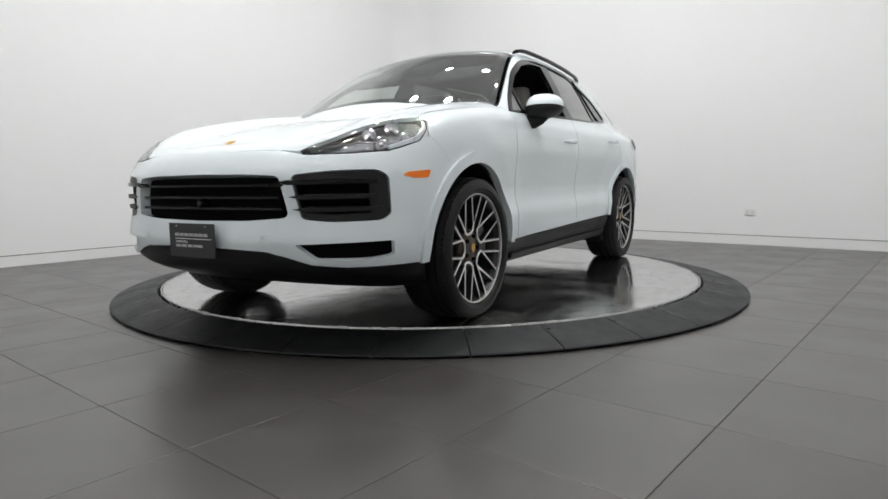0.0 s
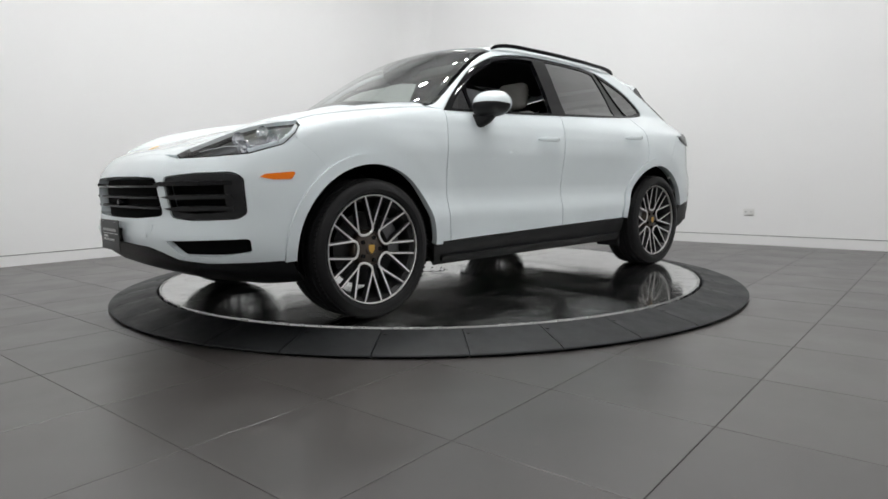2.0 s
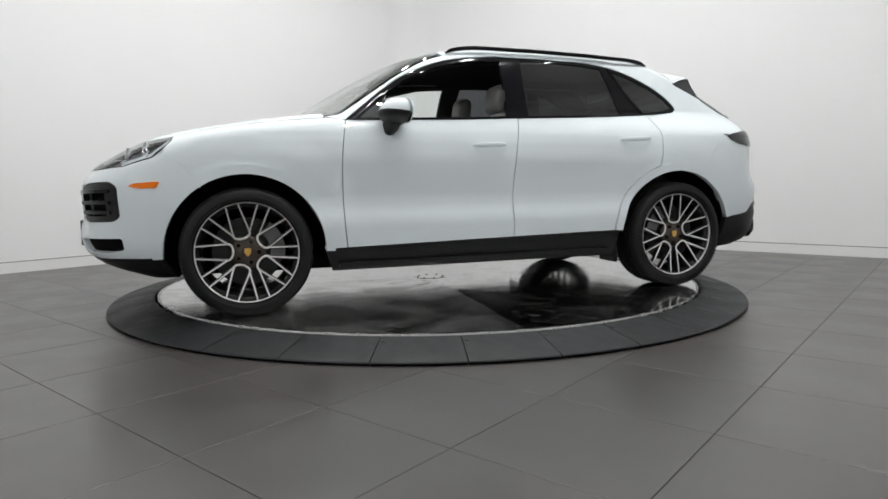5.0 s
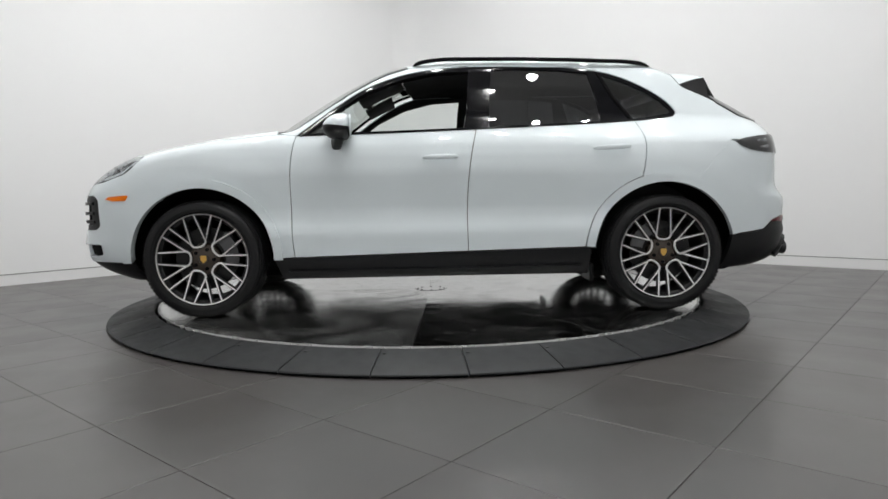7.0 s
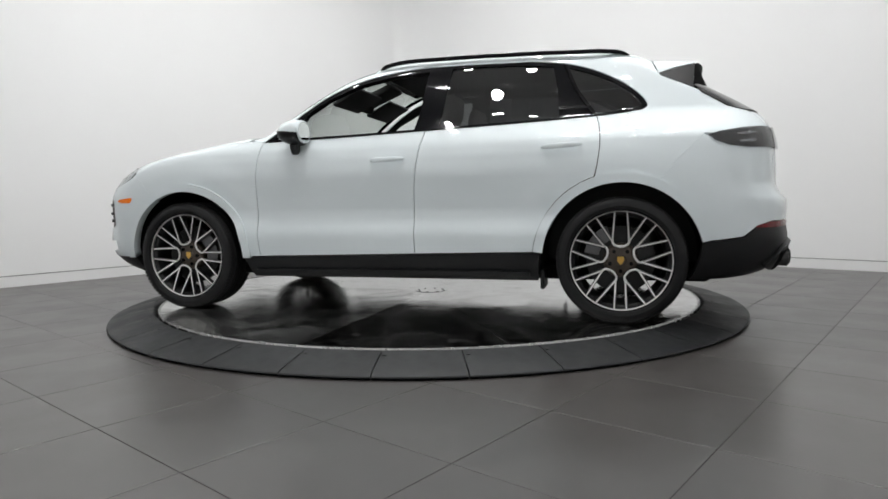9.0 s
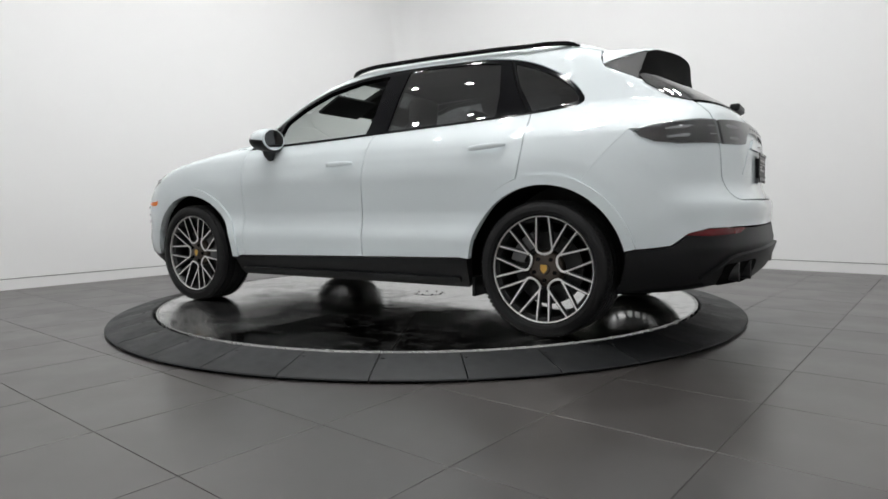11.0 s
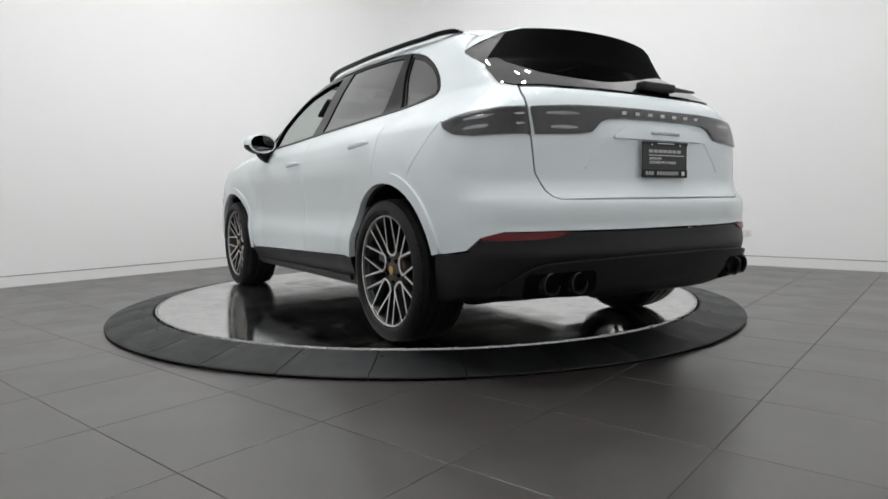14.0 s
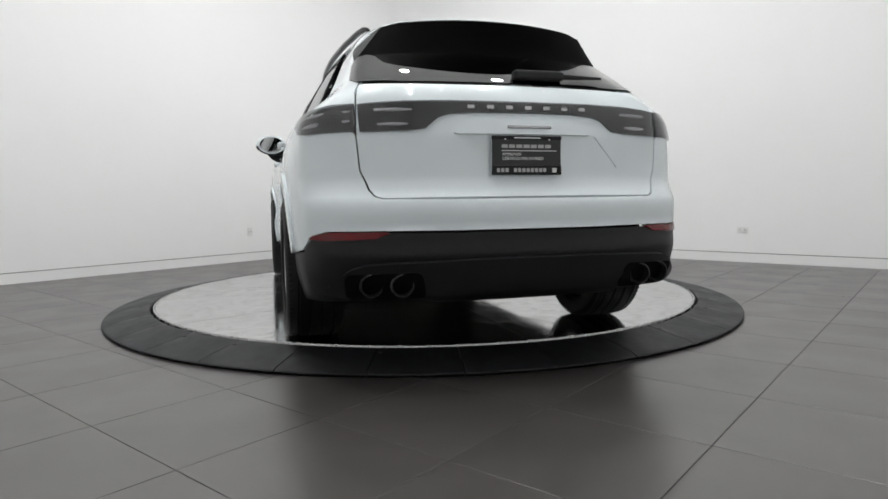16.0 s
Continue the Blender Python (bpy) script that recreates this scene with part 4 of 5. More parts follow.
for s in (1, -1):
    tq = [(-2.236, s * 0.704, 1.110), (-2.14, s * 0.765, 1.108), (-2.02, s * 0.825, 1.095), (-1.93, s * 0.868, 1.078), (-1.885, s * 0.885, 1.062), (-1.905, s * 0.885, 1.035), (-1.96, s * 0.87, 1.005), (-2.05, s * 0.84, 0.993), (-2.262, s * 0.704, 0.996)]
    tq = tq if s == 1 else tq[::-1]
    tl = patch("tail_light", "rear", tq, M_SMOKE, car, off=0.012, depth=0.012, gap=0, h=0.02, label="smoked grey tail light")[0]
    patch("lamp_back", "rear", tq, M_HOUSING, tl, off=0.002, depth=0.002, gap=0, h=0.03)
    for z in (1.034, 1.074):
        w = [(-2.23, s * 0.715, z + 0.006), (-2.06, s * 0.815, z - 0.004), (-2.0, s * 0.845, z - 0.010)]
        pts = cast("rear", flat("rear", w))
        sweep("light_strip", [tuple(p + n * 0.008) for p, n in zip(pts, slope(pts))], 0.003, 0.012, M_REFLECT, tl)
    for z, y0, y1 in ((1.024, 0.50, 0.62), (1.083, 0.48, 0.63)):
        pts = cast("tail", [(s * y1, z), (s * (y0 + y1) / 2, z), (s * y0, z)])
        sweep("light_strip", [tuple(p + n * 0.010) for p, n in zip(pts, slope(pts))], 0.003, 0.012, M_REFLECT, bar)
# the maker's lettering on the bar and below it, as plain blocks
for i in range(7):
    y = 0.255 - i * 0.0855
    p = cast("tail", [(y - 0.02, 1.100)])[0]
    part("raised_block", box(bmesh.new(), (-0.003, -0.016, -0.0085), (0.0, 0.016, 0.0085), 0.002), M_CHROME, bar).location = (p[0] - 0.014, p[1], p[2])
p = cast("tail", [(-0.02, 1.017)])[0]
part("model_badge", box(bmesh.new(), (-0.003, -0.10, -0.006), (0.0, 0.10, 0.006), 0.003), M_CHROME, car, "slim chrome script badge").location = (p[0] - 0.014, p[1], p[2])

# rear window, spoiler and wiper
GL_HALF = [(0.0, 1.470), (0.35, 1.462), (0.54, 1.44), (0.612, 1.40), (0.658, 1.335), (0.690, 1.245), (0.674, 1.221), (0.5, 1.212), (0.25, 1.213), (0.0, 1.214)]
patch("rear_window", "tail", GL_HALF + [(-y, z) for y, z in GL_HALF[-2:0:-1]], M_REARGLASS, car, off=0.006, depth=0, gap=0, h=0.025, label="dark tinted rear window")
GI = [(0.0, 1.45), (0.52, 1.42), (0.61, 1.33), (0.630, 1.246), (0.5, 1.236), (0.0, 1.238)]
patch("rear_window_border", "tail", GL_HALF + [(-y, z) for y, z in GL_HALF[-2:0:-1]], M_GLOSS, car, off=0.003, depth=0.003, gap=0, holes=[GI + [(-y, z) for y, z in GI[-2:0:-1]]], label="black printed glass border")
def spoiler_edge(s):
    """The spoiler's trailing edge at s = -1 to 1 across the car."""
    a = abs(s)
    return (-1.965 + 0.094 * a ** 2.2, s * 0.512, 1.566 - 0.020 * a ** 2 - 0.012 * float(ramp(0.85, 1.0, a)))


top_rows, under_rows = [], []
corner = cast("side", BLADE_A[:1])[0]
for i in range(49):
    s = -1.2 + 2.4 * i / 48
    a = min(abs(s), 1.0)
    e = spoiler_edge(math.copysign(a, s))
    x0, y0 = -1.684 + 0.055 * a ** 3, math.copysign(a, s) * 0.50
    z0 = float(cast("top", [(x0, y0)])[0][2]) + 0.0015
    if abs(s) > 1.0:
        k = (abs(s) - 1.0) / 0.2
        edge = cast("side", [(x0 - 0.03 * k, z0 + (corner[2] - z0) * k)])[0]
        x0, y0, z0 = edge[0], math.copysign(edge[1] + 0.001, s), edge[2]
    top_rows.append([(x0 + (e[0] - x0) * k, y0 + (e[1] - y0) * k, z0 + (e[2] - z0) * k + 0.016 * math.sin(math.pi * k) * (1 - 0.6 * a)) for k in (0, 0.2, 0.4, 0.6, 0.8, 0.95)] + [(e[0], e[1], e[2] - 0.004)])
for i in range(41):
    s = -1 + 2 * i / 40
    a = abs(s)
    e = spoiler_edge(s)
    zb = 1.408 - 0.034 * a ** 2
    g0 = cast("tail", [(s * 0.610, zb)])[0]
    if a > 0.99:
        g0 = cast("side", BLADE_A[-1:])[0] * np.array([1, math.copysign(1, s), 1])
        zb = g0[2]
    under_rows.append([(e[0], e[1], e[2] - 0.004), (e[0] * 0.88 + g0[0] * 0.12, e[1] * 0.88 + g0[1] * 0.12, e[2] * 0.88 + zb * 0.12), (e[0] * 0.45 + g0[0] * 0.55 + 0.016 * (1 - a * a), e[1] * 0.45 + g0[1] * 0.55, e[2] * 0.45 + zb * 0.55), (g0[0] - 0.004, g0[1], zb), (g0[0] + 0.08, g0[1] * 0.97, zb + 0.02)])


def skin(name, rows, mat, parent, label, angle):
    vs = [p for r in rows for p in r]
    n = len(rows[0])
    fs = [(i * n + k, (i + 1) * n + k, (i + 1) * n + k + 1, i * n + k + 1) for i in range(len(rows) - 1) for k in range(n - 1)]
    ob = mesh_part(name, vs, fs, mat, parent, label, smooth=angle)
    b = bmesh.new()
    b.from_mesh(ob.data)
    bmesh.ops.recalc_face_normals(b, faces=b.faces)
    b.to_mesh(ob.data)
    b.free()
    return ob


spo = skin("roof_spoiler", top_rows, M_PAINT, car, "white roof spoiler with a black underside", 180)
skin("spoiler_underside", under_rows, M_DEEP, spo, "black spoiler underside", 60)
for s in (1, -1):
    A3 = cast("side", flow(BLADE_A, 3))
    e, low = Vector(spoiler_edge(s)), Vector((A3[-1][0], s * A3[-1][1], A3[-1][2]))
    rows = []
    for i, p in enumerate(A3):
        a = Vector((p[0], s * (p[1] + 0.001), p[2]))
        tip = e.lerp(low, i / (len(A3) - 1))
        rows.append([tuple(a.lerp(tip, q)) for q in (0, 0.25, 0.5, 0.75, 1)])
    skin("spoiler_blade", rows, M_BLACK, spo, "black triangular side blade", 60)
pw = cast("tail", [(-0.03, 1.240), (-0.12, 1.240), (-0.25, 1.234), (-0.45, 1.240)])
sweep("rear_wiper", [tuple(p + n * 0.03) for p, n in zip(pw, slope(pw))], 0.014, 0.016, M_BLACK, car, "black rear wiper arm")
part("wiper_pivot", box(bmesh.new(), (-0.035, -0.12, -0.02), (0.02, 0.12, 0.022), 0.012), M_BLACK, car, "black wiper housing").location = tuple(pw[1] + slope(pw)[1] * 0.022)

# door handles
for x0, x1, z0, z1, d in ((0.071, -0.147, 0.980, 0.987, (left_door, right_door)), (-0.996, -1.228, 1.025, 1.037, (left_rear_door, right_rear_door))):
    for s, owner in ((1, d[0]), (-1, d[1])):
        pts = cast("side", [(x0 + (x1 - x0) * t, z0 + (z1 - z0) * t) for t in (0, 0.08, 0.25, 0.5, 0.75, 0.92, 1)])
        lift = (0.004, 0.022, 0.032, 0.034, 0.032, 0.022, 0.004)
        sweep("door_handle", [(p[0], s * (p[1] + k), p[2]) for p, k in zip(pts, lift)], 0.010, 0.0155, M_PAINT, owner)

# mirrors
for s in (1, -1):
    bm = bmesh.new()
    bmesh.ops.create_uvsphere(bm, u_segments=36, v_segments=24, radius=1)
    pw_ = lambda t, p: math.copysign(abs(t) ** p, t)
    for v in bm.verts:
        x, y, z = v.co
        low = 0.074 - 0.016 * s * y
        v.co = Vector((0.118 * pw_(x, 0.9) if x > 0 else 0.050 * pw_(x, 0.6), 0.118 * pw_(y, 0.82), (0.082 if z > 0 else low) * pw_(z, 0.82) * (1 - 0.10 * s * y)))
        v.co.x -= 0.25 * v.co.z * (1 if z > 0 else 0.2) * (x > 0)
    cap = bm.copy()
    for b, keep in ((bm, 1), (cap, -1)):
        bmesh.ops.bisect_plane(b, geom=b.verts[:] + b.edges[:] + b.faces[:], plane_co=(0, 0, -0.004), plane_no=(-0.10, 0, keep * 1.0) if keep > 0 else (0.10, 0, -1.0), clear_inner=True)
    mh = part("wing_mirror", bm, M_PAINT, car, "white wing mirror with a black foot", smooth=60)
    mh.matrix_basis = pose(0.560, s * 0.985, 1.170, 0, 0, s * 6)
    part("lower_shell", cap, M_BLACK, mh, "black lower shell", smooth=60)
    gl = lathe([(0, 0), (1, 0)], 32)
    bmesh.ops.transform(gl, matrix=Matrix.Translation((-0.0535, 0, 0.004)) @ Matrix.Rotation(radians(-90), 4, "Y") @ Matrix.Diagonal((0.064, 0.096, 1, 1)), verts=gl.verts)
    part("mirror_glass", gl, M_MIRROR, mh, "mirror glass")
    rimm = lathe([(0.92, 0.0), (1.0, 0.0), (1.04, -0.01), (0.92, -0.002)], 32)
    bmesh.ops.transform(rimm, matrix=Matrix.Translation((-0.055, 0, 0.004)) @ Matrix.Rotation(radians(-90), 4, "Y") @ Matrix.Diagonal((0.070, 0.103, 1, 1)), verts=rimm.verts)
    part("glass_rim", rimm, M_PAINT, mh)
    foot = [Vector((0.015, -0.01 * s, -0.045)), Vector((0.025, -0.035 * s, -0.072)), Vector((0.035, -0.065 * s, -0.090)), Vector((0.045, -0.10 * s, -0.095))]
    sweep("mirror_foot", [tuple(p) for p in foot], 0.046, 0.030, M_BLACK, mh, up=(1, 0, 0), taper=False)

# underbody and wheel wells
part("underbody", box(bmesh.new(), (-1.95, -0.80, 0.235), (1.95, 0.80, 0.33), 0.03), M_DEEP, car, "black underbody tray")
for x in (WB, -WB):
    for s in (1, -1):
        b = lathe([(0.455, 0.42), (0.455, 0.905)], 40, axis="Y", a0=radians(-8), a1=radians(188))
        for v in b.verts:
            v.co.y *= s
        part("wheel_well", b, M_DEEP, car, "black wheel well liner").location = (x, 0, HUB_Z)
        part("well_back", box(bmesh.new(), (x - 0.46, s * 0.40 - 0.01, 0.24), (x + 0.46, s * 0.40 + 0.01, 0.85)), M_DEEP, car)
for s in (1, -1):
    part("mud_flap", box(bmesh.new(), (-1.010, min(s * 0.70, s * 0.90), 0.185), (-0.985, max(s * 0.70, s * 0.90), 0.30), 0.008), M_BLACK, car, "black plastic flap ahead of the wheel")
part("engine_bay", box(bmesh.new(), (0.95, -0.55, 0.30), (2.10, 0.55, 0.86), 0.05), M_DEEP, car)
part("boot_floor", box(bmesh.new(), (-2.15, -0.55, 0.30), (-0.95, 0.55, 0.86), 0.05), M_LINING, car)
part("cabin_floor", box(bmesh.new(), (-0.98, -0.82, 0.30), (0.98, 0.82, 0.42), 0.03), M_LINING, car)

st_ = [(0.285, 0.50), (0.285, 0.40), (0.33, 0.395), (0.325, 0.50)]
patch("windscreen_sticker", "top", st_, M_LETTER, car, off=-0.0015, depth=0, gap=0, label="small white sticker on the windscreen")

# cabin
bm = box(bmesh.new(), (0.62, -0.72, 0.75), (1.02, 0.72, 1.10), 0.07)
part("dashboard", bm, M_LINING, car, "dark dashboard", smooth=40)
part("centre_console", box(bmesh.new(), (-0.25, -0.13, 0.42), (0.70, 0.13, 0.78), 0.04), M_LINING, car)


for y in (0.31, -0.31):
    part("sun_visor", box(bmesh.new(), (-0.10, -0.22, -0.012), (0.13, 0.22, 0.012), 0.010), M_LINING, car, "dark folded sun visor", smooth=40).matrix_basis = pose(0.40, y, 1.465, 0, 26, 0)
part("roof_console", box(bmesh.new(), (-0.12, -0.13, -0.03), (0.20, 0.13, 0.02), 0.015), M_LINING, car, "dark roof console", smooth=40).matrix_basis = pose(0.34, 0, 1.55, 0, 22, 0)


def seat(y, x):
    st = part("seat", box(bmesh.new(), (x - 0.25, y - 0.25, 0.50), (x + 0.27, y + 0.25, 0.70), 0.07), M_SEAT, car, "pale grey leather seat", smooth=50)
    part("backrest", box(bmesh.new(), (-0.07, -0.25, 0.0), (0.07, 0.25, 0.62), 0.06), M_SEAT, st, smooth=50).matrix_basis = pose(x - 0.27, y, 0.62, 0, -14, 0)
    part("headrest", box(bmesh.new(), (-0.055, -0.13, 0.0), (0.055, 0.13, 0.20), 0.05), M_SEAT, st, smooth=50).matrix_basis = pose(x - 0.43, y, 1.245, 0, -8, 0)


seat(0.38, 0.12)
seat(-0.38, 0.12)
part("rear_bench", box(bmesh.new(), (-0.95, -0.66, 0.5), (-0.45, 0.66, 0.70), 0.07), M_SEAT, car, "pale grey rear bench", smooth=50)
part("bench_back", box(bmesh.new(), (-0.08, -0.66, 0.0), (0.08, 0.66, 0.55), 0.06), M_SEAT, car, smooth=50).matrix_basis = pose(-0.95, 0, 0.62, 0, -16, 0)
for y in (0.4, -0.4):
    part("rear_headrest", box(bmesh.new(), (-0.05, -0.12, 0.0), (0.05, 0.12, 0.14), 0.045), M_LINING, car, smooth=50).matrix_basis = pose(-1.12, y, 1.16, 0, -8, 0)
wh = bmesh.new()
for i in range(40):
    for j in range(8):
        a, b = 2 * math.pi * i / 40, 2 * math.pi * j / 8
        wh.verts.new(((0.175 + 0.015 * math.cos(b)) * math.cos(a), (0.175 + 0.015 * math.cos(b)) * math.sin(a), 0.015 * math.sin(b)))
wh.verts.ensure_lookup_table()
for i in range(40):
    for j in range(8):
        wh.faces.new([wh.verts[k] for k in (i * 8 + j, ((i + 1) % 40) * 8 + j, ((i + 1) % 40) * 8 + (j + 1) % 8, i * 8 + (j + 1) % 8)])
stw = part("steering_wheel", wh, M_LINING, car, "black steering wheel", smooth=180)
stw.matrix_basis = pose(0.50, 0.38, 1.02, 0, -66, 0)
part("wheel_boss", box(bmesh.new(), (-0.06, -0.17, -0.03), (0.06, 0.17, 0.005), 0.02), M_LINING, stw)
part("interior_mirror", box(bmesh.new(), (-0.02, -0.12, -0.035), (0.02, 0.12, 0.035), 0.015), M_LINING, car).matrix_basis = pose(0.48, 0.0, 1.45, 0, -15, 0)


# ---- wheels ----
def wheel(x, s, phase):
    """One wheel: five U-shaped groups of four spokes each, bright machined faces on a dark body."""
    w = part("wheel", lathe([(0.255, -0.115), (0.270, -0.122), (0.273, -0.10), (0.262, -0.07), (0.262, 0.09), (0.275, 0.105), (0.284, 0.112), (0.276, 0.113), (0.268, 0.098), (0.250, 0.06), (0.246, -0.10)], 72, axis="Y"),
             M_RIMDARK, car, "dark alloy wheel with twenty bright slim spokes", smooth=40)
    prof = [(0.272, -0.13), (0.300, -0.142), (0.345, -0.140), (0.364, -0.118)]
    for g in (-0.085, -0.03, 0.03, 0.085):
        prof += [(0.3715, g - 0.02), (0.3720, g - 0.006), (0.363, g - 0.005), (0.363, g + 0.005), (0.3720, g + 0.006)]
    prof += [(0.364, 0.118), (0.353, 0.134), (0.330, 0.142), (0.315, 0.1435), (0.312, 0.1415), (0.297, 0.138), (0.290, 0.121), (0.280, 0.112)]
    tyre = part("tyre", lathe([(r - 0.0045 * min(1, max(0, (r - 0.28) / 0.05)), h) for r, h in prof], 96, axis="Y"), M_TYRE, w, "black low-profile tyre", smooth=40)
    tread = bmesh.new()
    for k in range(88):
        a = 2 * math.pi * k / 88
        for yy, lean in ((0.112, 0.25), (-0.112, -0.25), (0.057, -0.3), (-0.057, 0.3), (0.0, 0.3)):
            box(tread, (-0.0075, -0.017, -0.004), (0.0075, 0.017, 0.0022 if abs(yy) < 0.1 else -0.0008), m=Matrix.Rotation(a, 4, "Y") @ Matrix.Translation((0, yy, 0.3662 if abs(yy) < 0.1 else 0.3630)) @ Matrix.Rotation(lean, 4, "Z"))
    part("tread", tread, M_TYRE, tyre)
    part("rim_lip", lathe([(0.2785, 0.108), (0.2790, 0.1240), (0.2840, 0.1260), (0.2880, 0.116)], 72, axis="Y"), M_ALLOY, w, "bright machined rim lip", smooth=40)

    def bar(a, b, wa, wb, ya, yb):
        """A spoke from a to b (in the wheel's plane), with a bright face over a dark body."""
        A, B = Vector((a[0], 0, a[1])), Vector((b[0], 0, b[1]))
        t = (B - A).normalized()
        n = Vector((-t.z, 0, t.x))
        for name, extra, y0, y1, mat in (("spoke", 0.0035, -0.03, -0.002, M_RIMDARK), ("spoke_face", 0.0, -0.002, 0.0, M_ALLOY)):
            vs = []
            for P, ww, yy in ((A, wa, ya), (B, wb, yb)):
                for sg, q in ((-1, y0), (1, y0), (1, y1), (-1, y1)):
                    v = P + n * sg * (ww / 2 + (extra if q == y0 or name == "spoke" else 0))
                    vs.append((v.x, yy + q, v.z))
            fs = [(3, 2, 1, 0), (4, 5, 6, 7)] + [(i, (i + 1) % 4, 4 + (i + 1) % 4, 4 + i) for i in range(4)]
            ob = mesh_part(name, vs, fs, mat, w)
    pol = lambda r, d: (r * math.cos(radians(d)), r * math.sin(radians(d)))
    for k in range(5):
        c = phase + 72 * k
        for sg in (1, -1):
            node = pol(0.118, c + sg * 23)
            bar(node, pol(0.278, c + sg * 7), 0.0095, 0.008, 0.092, 0.114)
            bar(node, pol(0.278, c + sg * 29), 0.0095, 0.008, 0.092, 0.114)
        line = [(*pol(r, c + d),) for r, d in ((0.128, 21), (0.112, 24), (0.096, 22), (0.083, 12), (0.079, 0), (0.083, -12), (0.096, -22), (0.112, -24), (0.128, -21))]
        sweep("spoke_yoke", [(p[0], 0.089, p[1]) for p in line], 0.0068, 0.0035, M_ALLOY, w, up=(0, 1, 0), taper=False)
        b = lathe([(0, 0.012), (0.007, 0.014), (0.011, 0.012), (0.0115, 0.0)], 8, axis="Y")
        part("wheel_bolt", b, M_GLOSS, w).location = (*[q for q in (pol(0.062, c + 36)[0],)], 0.082, pol(0.062, c + 36)[1])
    part("hub", lathe([(0, 0.086), (0.04, 0.087), (0.062, 0.083), (0.088, 0.076), (0.10, 0.06), (0.10, 0.0), (0, 0.0)], 40, axis="Y"), M_HUB, w, "dark bronze hub", smooth=40)
    part("centre_cap", lathe([(0, 0.096), (0.028, 0.094), (0.034, 0.086)], 28, axis="Y"), M_HUB, w, smooth=40)
    sh = bmesh.new()
    sh.faces.new([sh.verts.new((px * 0.85, 0.0975, py * 0.85)) for px, py in shield])
    part("cap_crest", sh, M_GOLD, w, "small brass shield")
    part("brake_disc", lathe([(0.08, 0.0), (0.195, 0.0), (0.195, 0.03), (0.09, 0.03), (0.085, 0.05), (0.0, 0.05)], 48, axis="Y"), M_DISC, w, "grey brake disc", smooth=40)
    cal = lathe([(0.125, -0.02), (0.21, -0.02), (0.21, 0.06), (0.19, 0.068), (0.13, 0.066), (0.125, -0.02)], 16, axis="Y", a0=radians(128 if x > 0 else 12), a1=radians(190 if x > 0 else 68))
    part("brake_caliper", cal, M_CALIPER, w, "grey brake caliper", smooth=40)
    m = pose(x, s * 0.842, HUB_Z) @ (Matrix.Rotation(math.pi, 4, "Z") if s < 0 else Matrix.Identity(4))
    w.matrix_basis = m
    return w


for x in (WB, -WB):
    for s in (1, -1):
        wheel(x, s, 74.0 if x > 0 else 90.0)


# ---- number-plate boards ----
def words(name, text, size, mat, parent, m):
    cu = bpy.data.curves.new(name, "FONT")
    cu.body, cu.size, cu.extrude, cu.align_x = text, size, 0.0004, "LEFT"
    tmp = bpy.data.objects.new(name, cu)
    me = bpy.data.meshes.new_from_object(tmp)
    me.materials.clear()
    me.materials.append(mat)
    bpy.data.objects.remove(tmp)
    ob = new(name, me)
    ob.parent = parent
    ob.matrix_basis = m
    return ob


def plate(m, rear):
    p = part("dealer_plate", box(bmesh.new(), (-0.157, -0.079, -0.004), (0.157, 0.079, 0.0), 0.0035), M_SIGN, car, "black dealer plate with white print")
    p.matrix_basis = m
    up = 0.012 if rear else 0.0
    for i in range(7):
        part("emblem_block", box(bmesh.new(), (-0.115 + i * 0.033, 0.019 + up, 0.0), (-0.088 + i * 0.033, 0.033 + up, 0.0012), 0.0), M_PRINT, p)
    part("rule_line", box(bmesh.new(), (-0.115, 0.006 + up, 0.0), (0.135, 0.009 + up, 0.0012), 0.0), M_LETTER, p)
    words("lettering", "APPROVED", 0.017, M_LETTER, p, pose(-0.112, -0.013 + up, 0.0006))
    words("lettering", "CERTIFIED PRE-OWNED", 0.0175, M_LETTER, p, pose(-0.112, -0.031 + up, 0.0006))
    if rear:
        part("frame", box(bmesh.new(), (-0.160, -0.082, -0.0035), (0.160, -0.042, 0.003), 0.003), M_BLACK, p)
        for i in range(12):
            if i != 3:
                part("name_block", box(bmesh.new(), (-0.138 + i * 0.0192, -0.070, 0.0032), (-0.124 + i * 0.0192, -0.054, 0.0042), 0.0), M_PRINT, p)
        part("name_mark", box(bmesh.new(), (0.115, -0.072, 0.0032), (0.135, -0.053, 0.0042), 0.002), M_LETTER, p)
        part("top_frame", box(bmesh.new(), (-0.160, 0.066, -0.0035), (0.160, 0.082, 0.003), 0.003), M_BLACK, p)
        part("name_bar", box(bmesh.new(), (-0.06, 0.070, 0.0032), (0.06, 0.0755, 0.0042), 0.0), M_CHROME, p)
    for a in (-0.1, 0.1):
        b = lathe([(0, 0.003), (0.004, 0.003), (0.005, 0.0)], 10)
        part("screw", b, M_CHROME, p).location = (a, 0.066, 0.0032 if rear else 0)
    return p


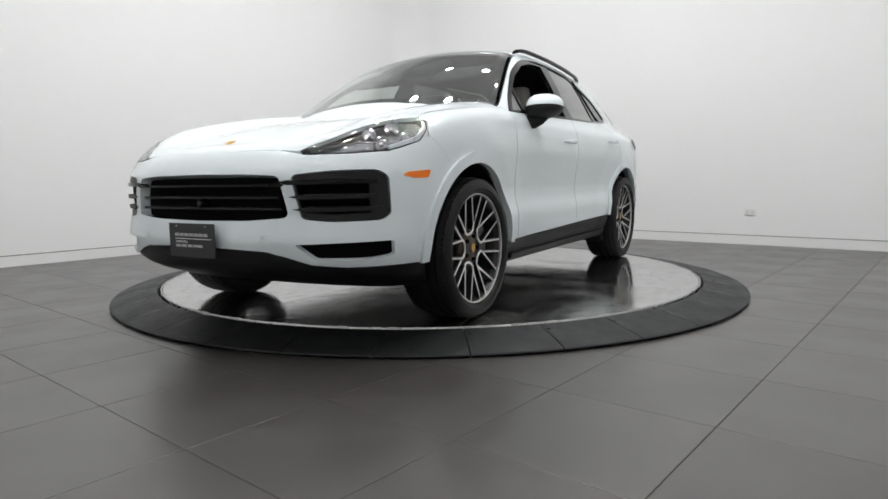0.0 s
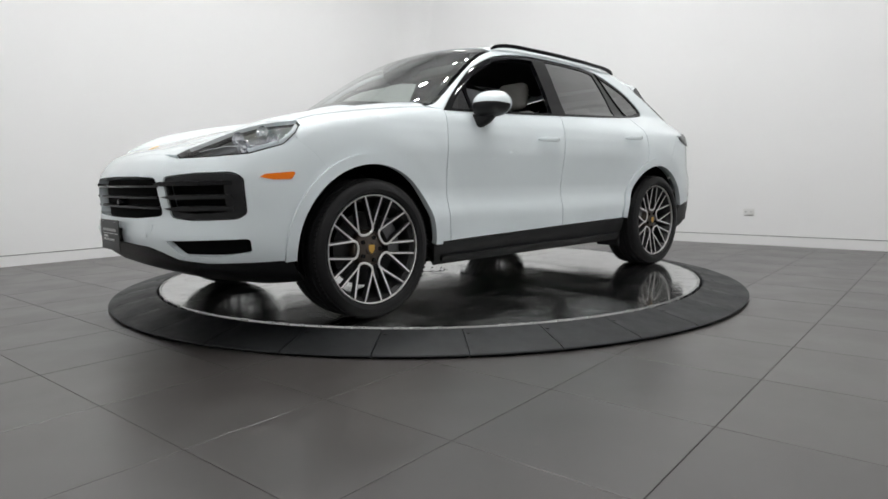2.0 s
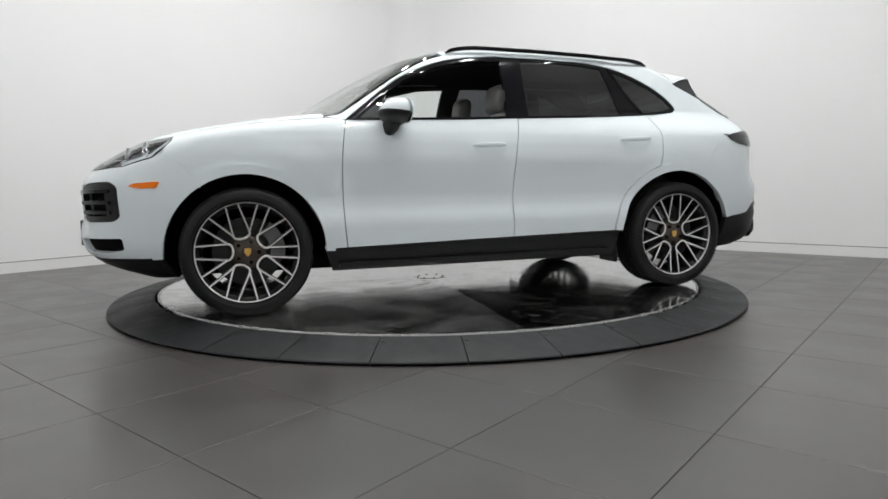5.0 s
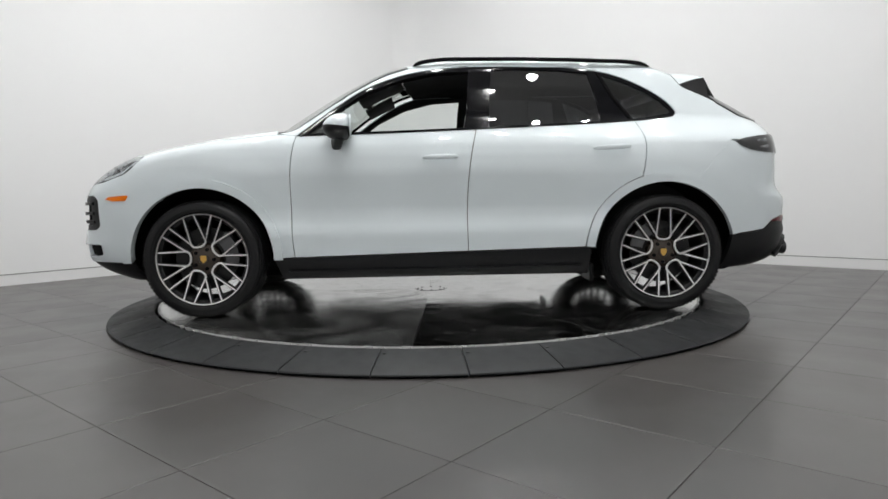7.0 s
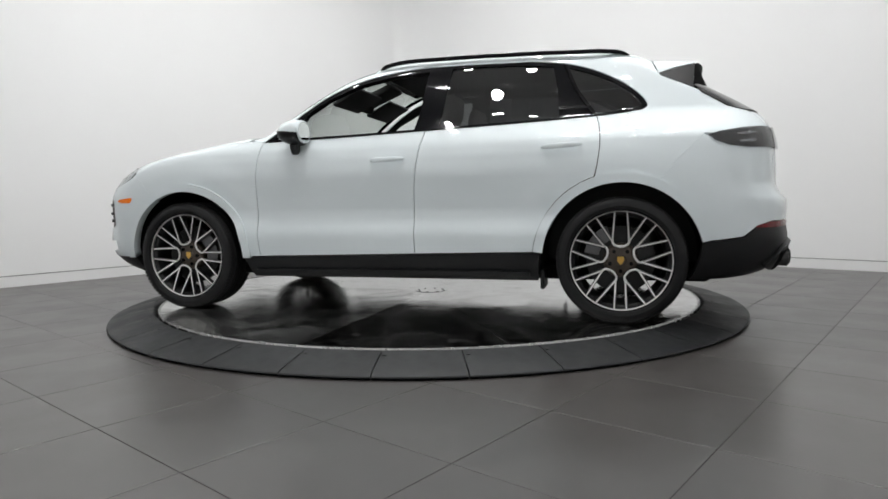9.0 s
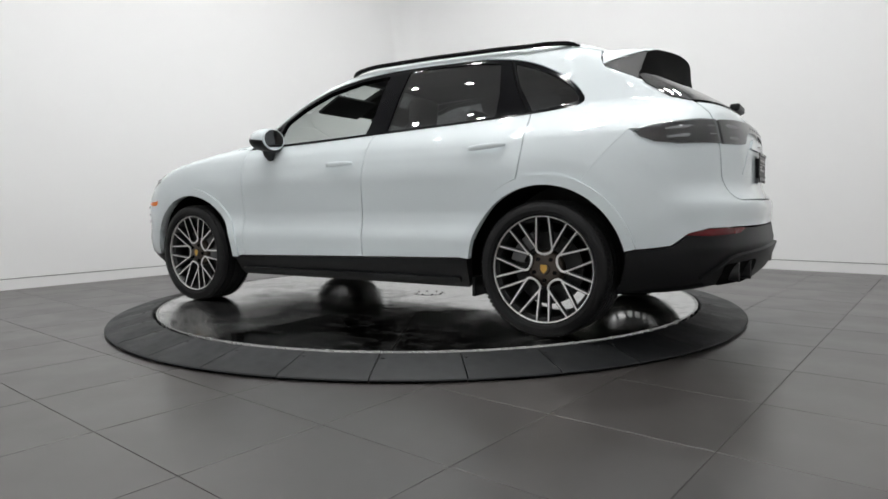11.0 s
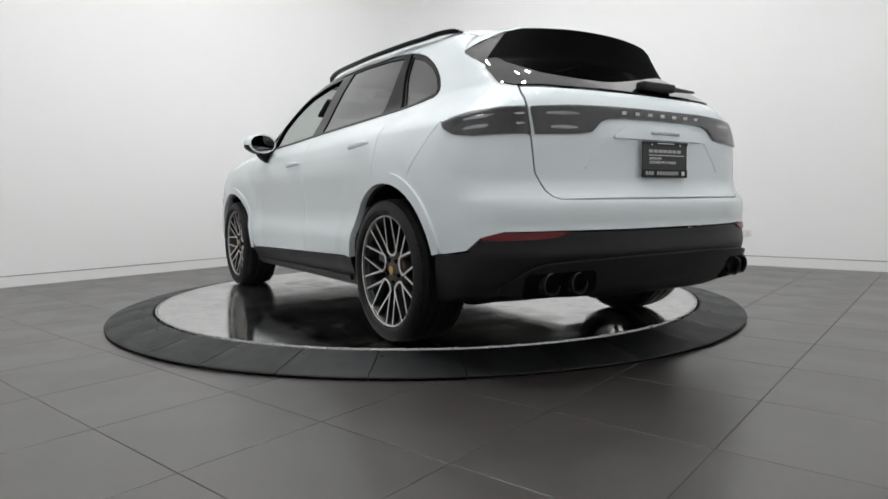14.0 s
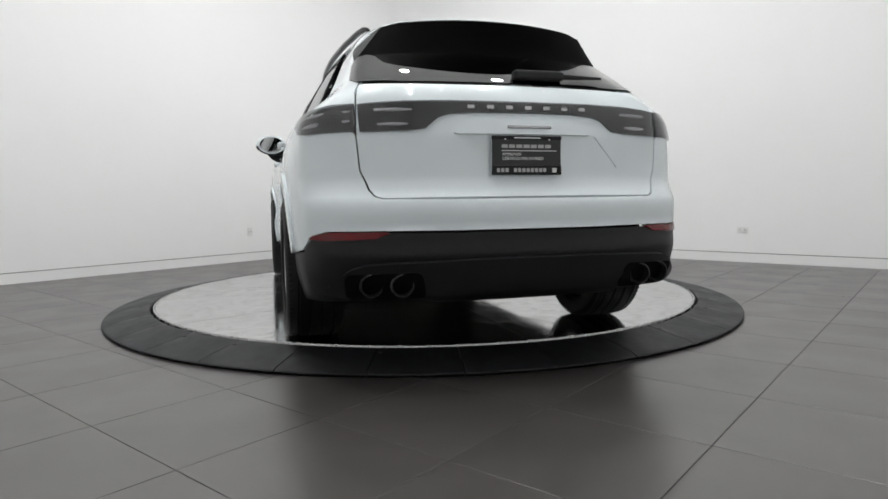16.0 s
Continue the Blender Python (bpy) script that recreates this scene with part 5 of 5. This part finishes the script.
plate(Matrix(((0, 0, 1, 2.445), (1, 0, 0, 0), (0, 1, 0, 0.462), (0, 0, 0, 1))), False)
part("plate_bracket", box(bmesh.new(), (2.34, -0.10, 0.43), (2.4405, 0.10, 0.50), 0.006), M_BLACK, car)
plate(Matrix(((0, 0, -1, -2.392), (-1, 0, 0, 0), (0, 1, 0, 0.897), (0, 0, 0, 1))), True)
part("plate_bracket", box(bmesh.new(), (-2.3875, -0.12, 0.84), (-2.33, 0.12, 0.95), 0.006), M_BLACK, car)

# ---- floor tiles ----
def tiles():
    LAY = Matrix.Rotation(radians(49.2), 4, "Z")
    bm = box(bmesh.new(), (-TILE / 2 + 0.0016, -TILE / 2 + 0.0016, -0.02), (TILE / 2 - 0.0016, TILE / 2 - 0.0016, 0.0), 0.0012)
    first = part("tile", bm, M_TILE, floor)
    o = LAY.inverted() @ Vector((1.287, -2.693, 0))
    NARROW = 0.055      # one column is cut narrower than the rest
    slim = box(bmesh.new(), (-TILE / 2 + NARROW / 2 + 0.0016, -TILE / 2 + 0.0016, -0.02), (TILE / 2 - NARROW / 2 - 0.0016, TILE / 2 - 0.0016, 0.0), 0.0012)
    slim = part("tile", slim, M_TILE, floor)
    spots = []
    for i in range(-20, 20):
        for j in range(-20, 20):
            x, y = o.x + (i + 0.5) * TILE, o.y + (j + 0.5) * TILE
            if i < -3:
                x += NARROW
            narrow = i == -3
            if A0 - 0.25 < x < A1 + 0.25 and B0 - 0.25 < y < B1 + 0.25:
                spots.append((x + NARROW / 2 if narrow else x, y, narrow))
    seen = set()
    for k, (x, y, narrow) in enumerate(spots):
        proto = slim if narrow else first
        ob = proto.copy() if narrow in seen else proto
        if narrow in seen:
            scene.collection.objects.link(ob)
        seen.add(narrow)
        ob.matrix_basis = LAY @ pose(x, y, 0, 0, 0, 180 * (k % 2) if narrow else 90 * (k * 7 % 4))


tiles()


# ---- what moves: the turntable and the car on it turn together, clockwise from above ----
def motions():
    rows_table, rows_car = [], []
    for k in range(33):
        t = 0.5 * k
        a = 238.35 - 8.3516 * t + 0.35 * math.sin(math.pi * (t - 4.0) / 5.0) * (4 < t < 9)
        turn = Matrix.Rotation(radians(a), 4, "Z")
        rows_table.append((t, Matrix.Rotation(radians(a - 180.0), 4, "Z")))
        rows_car.append((t, turn @ Matrix.Translation((-0.028, 0.189, PLATE_Z))))
    walk(table, rows_table)
    walk(car, rows_car)


motions()
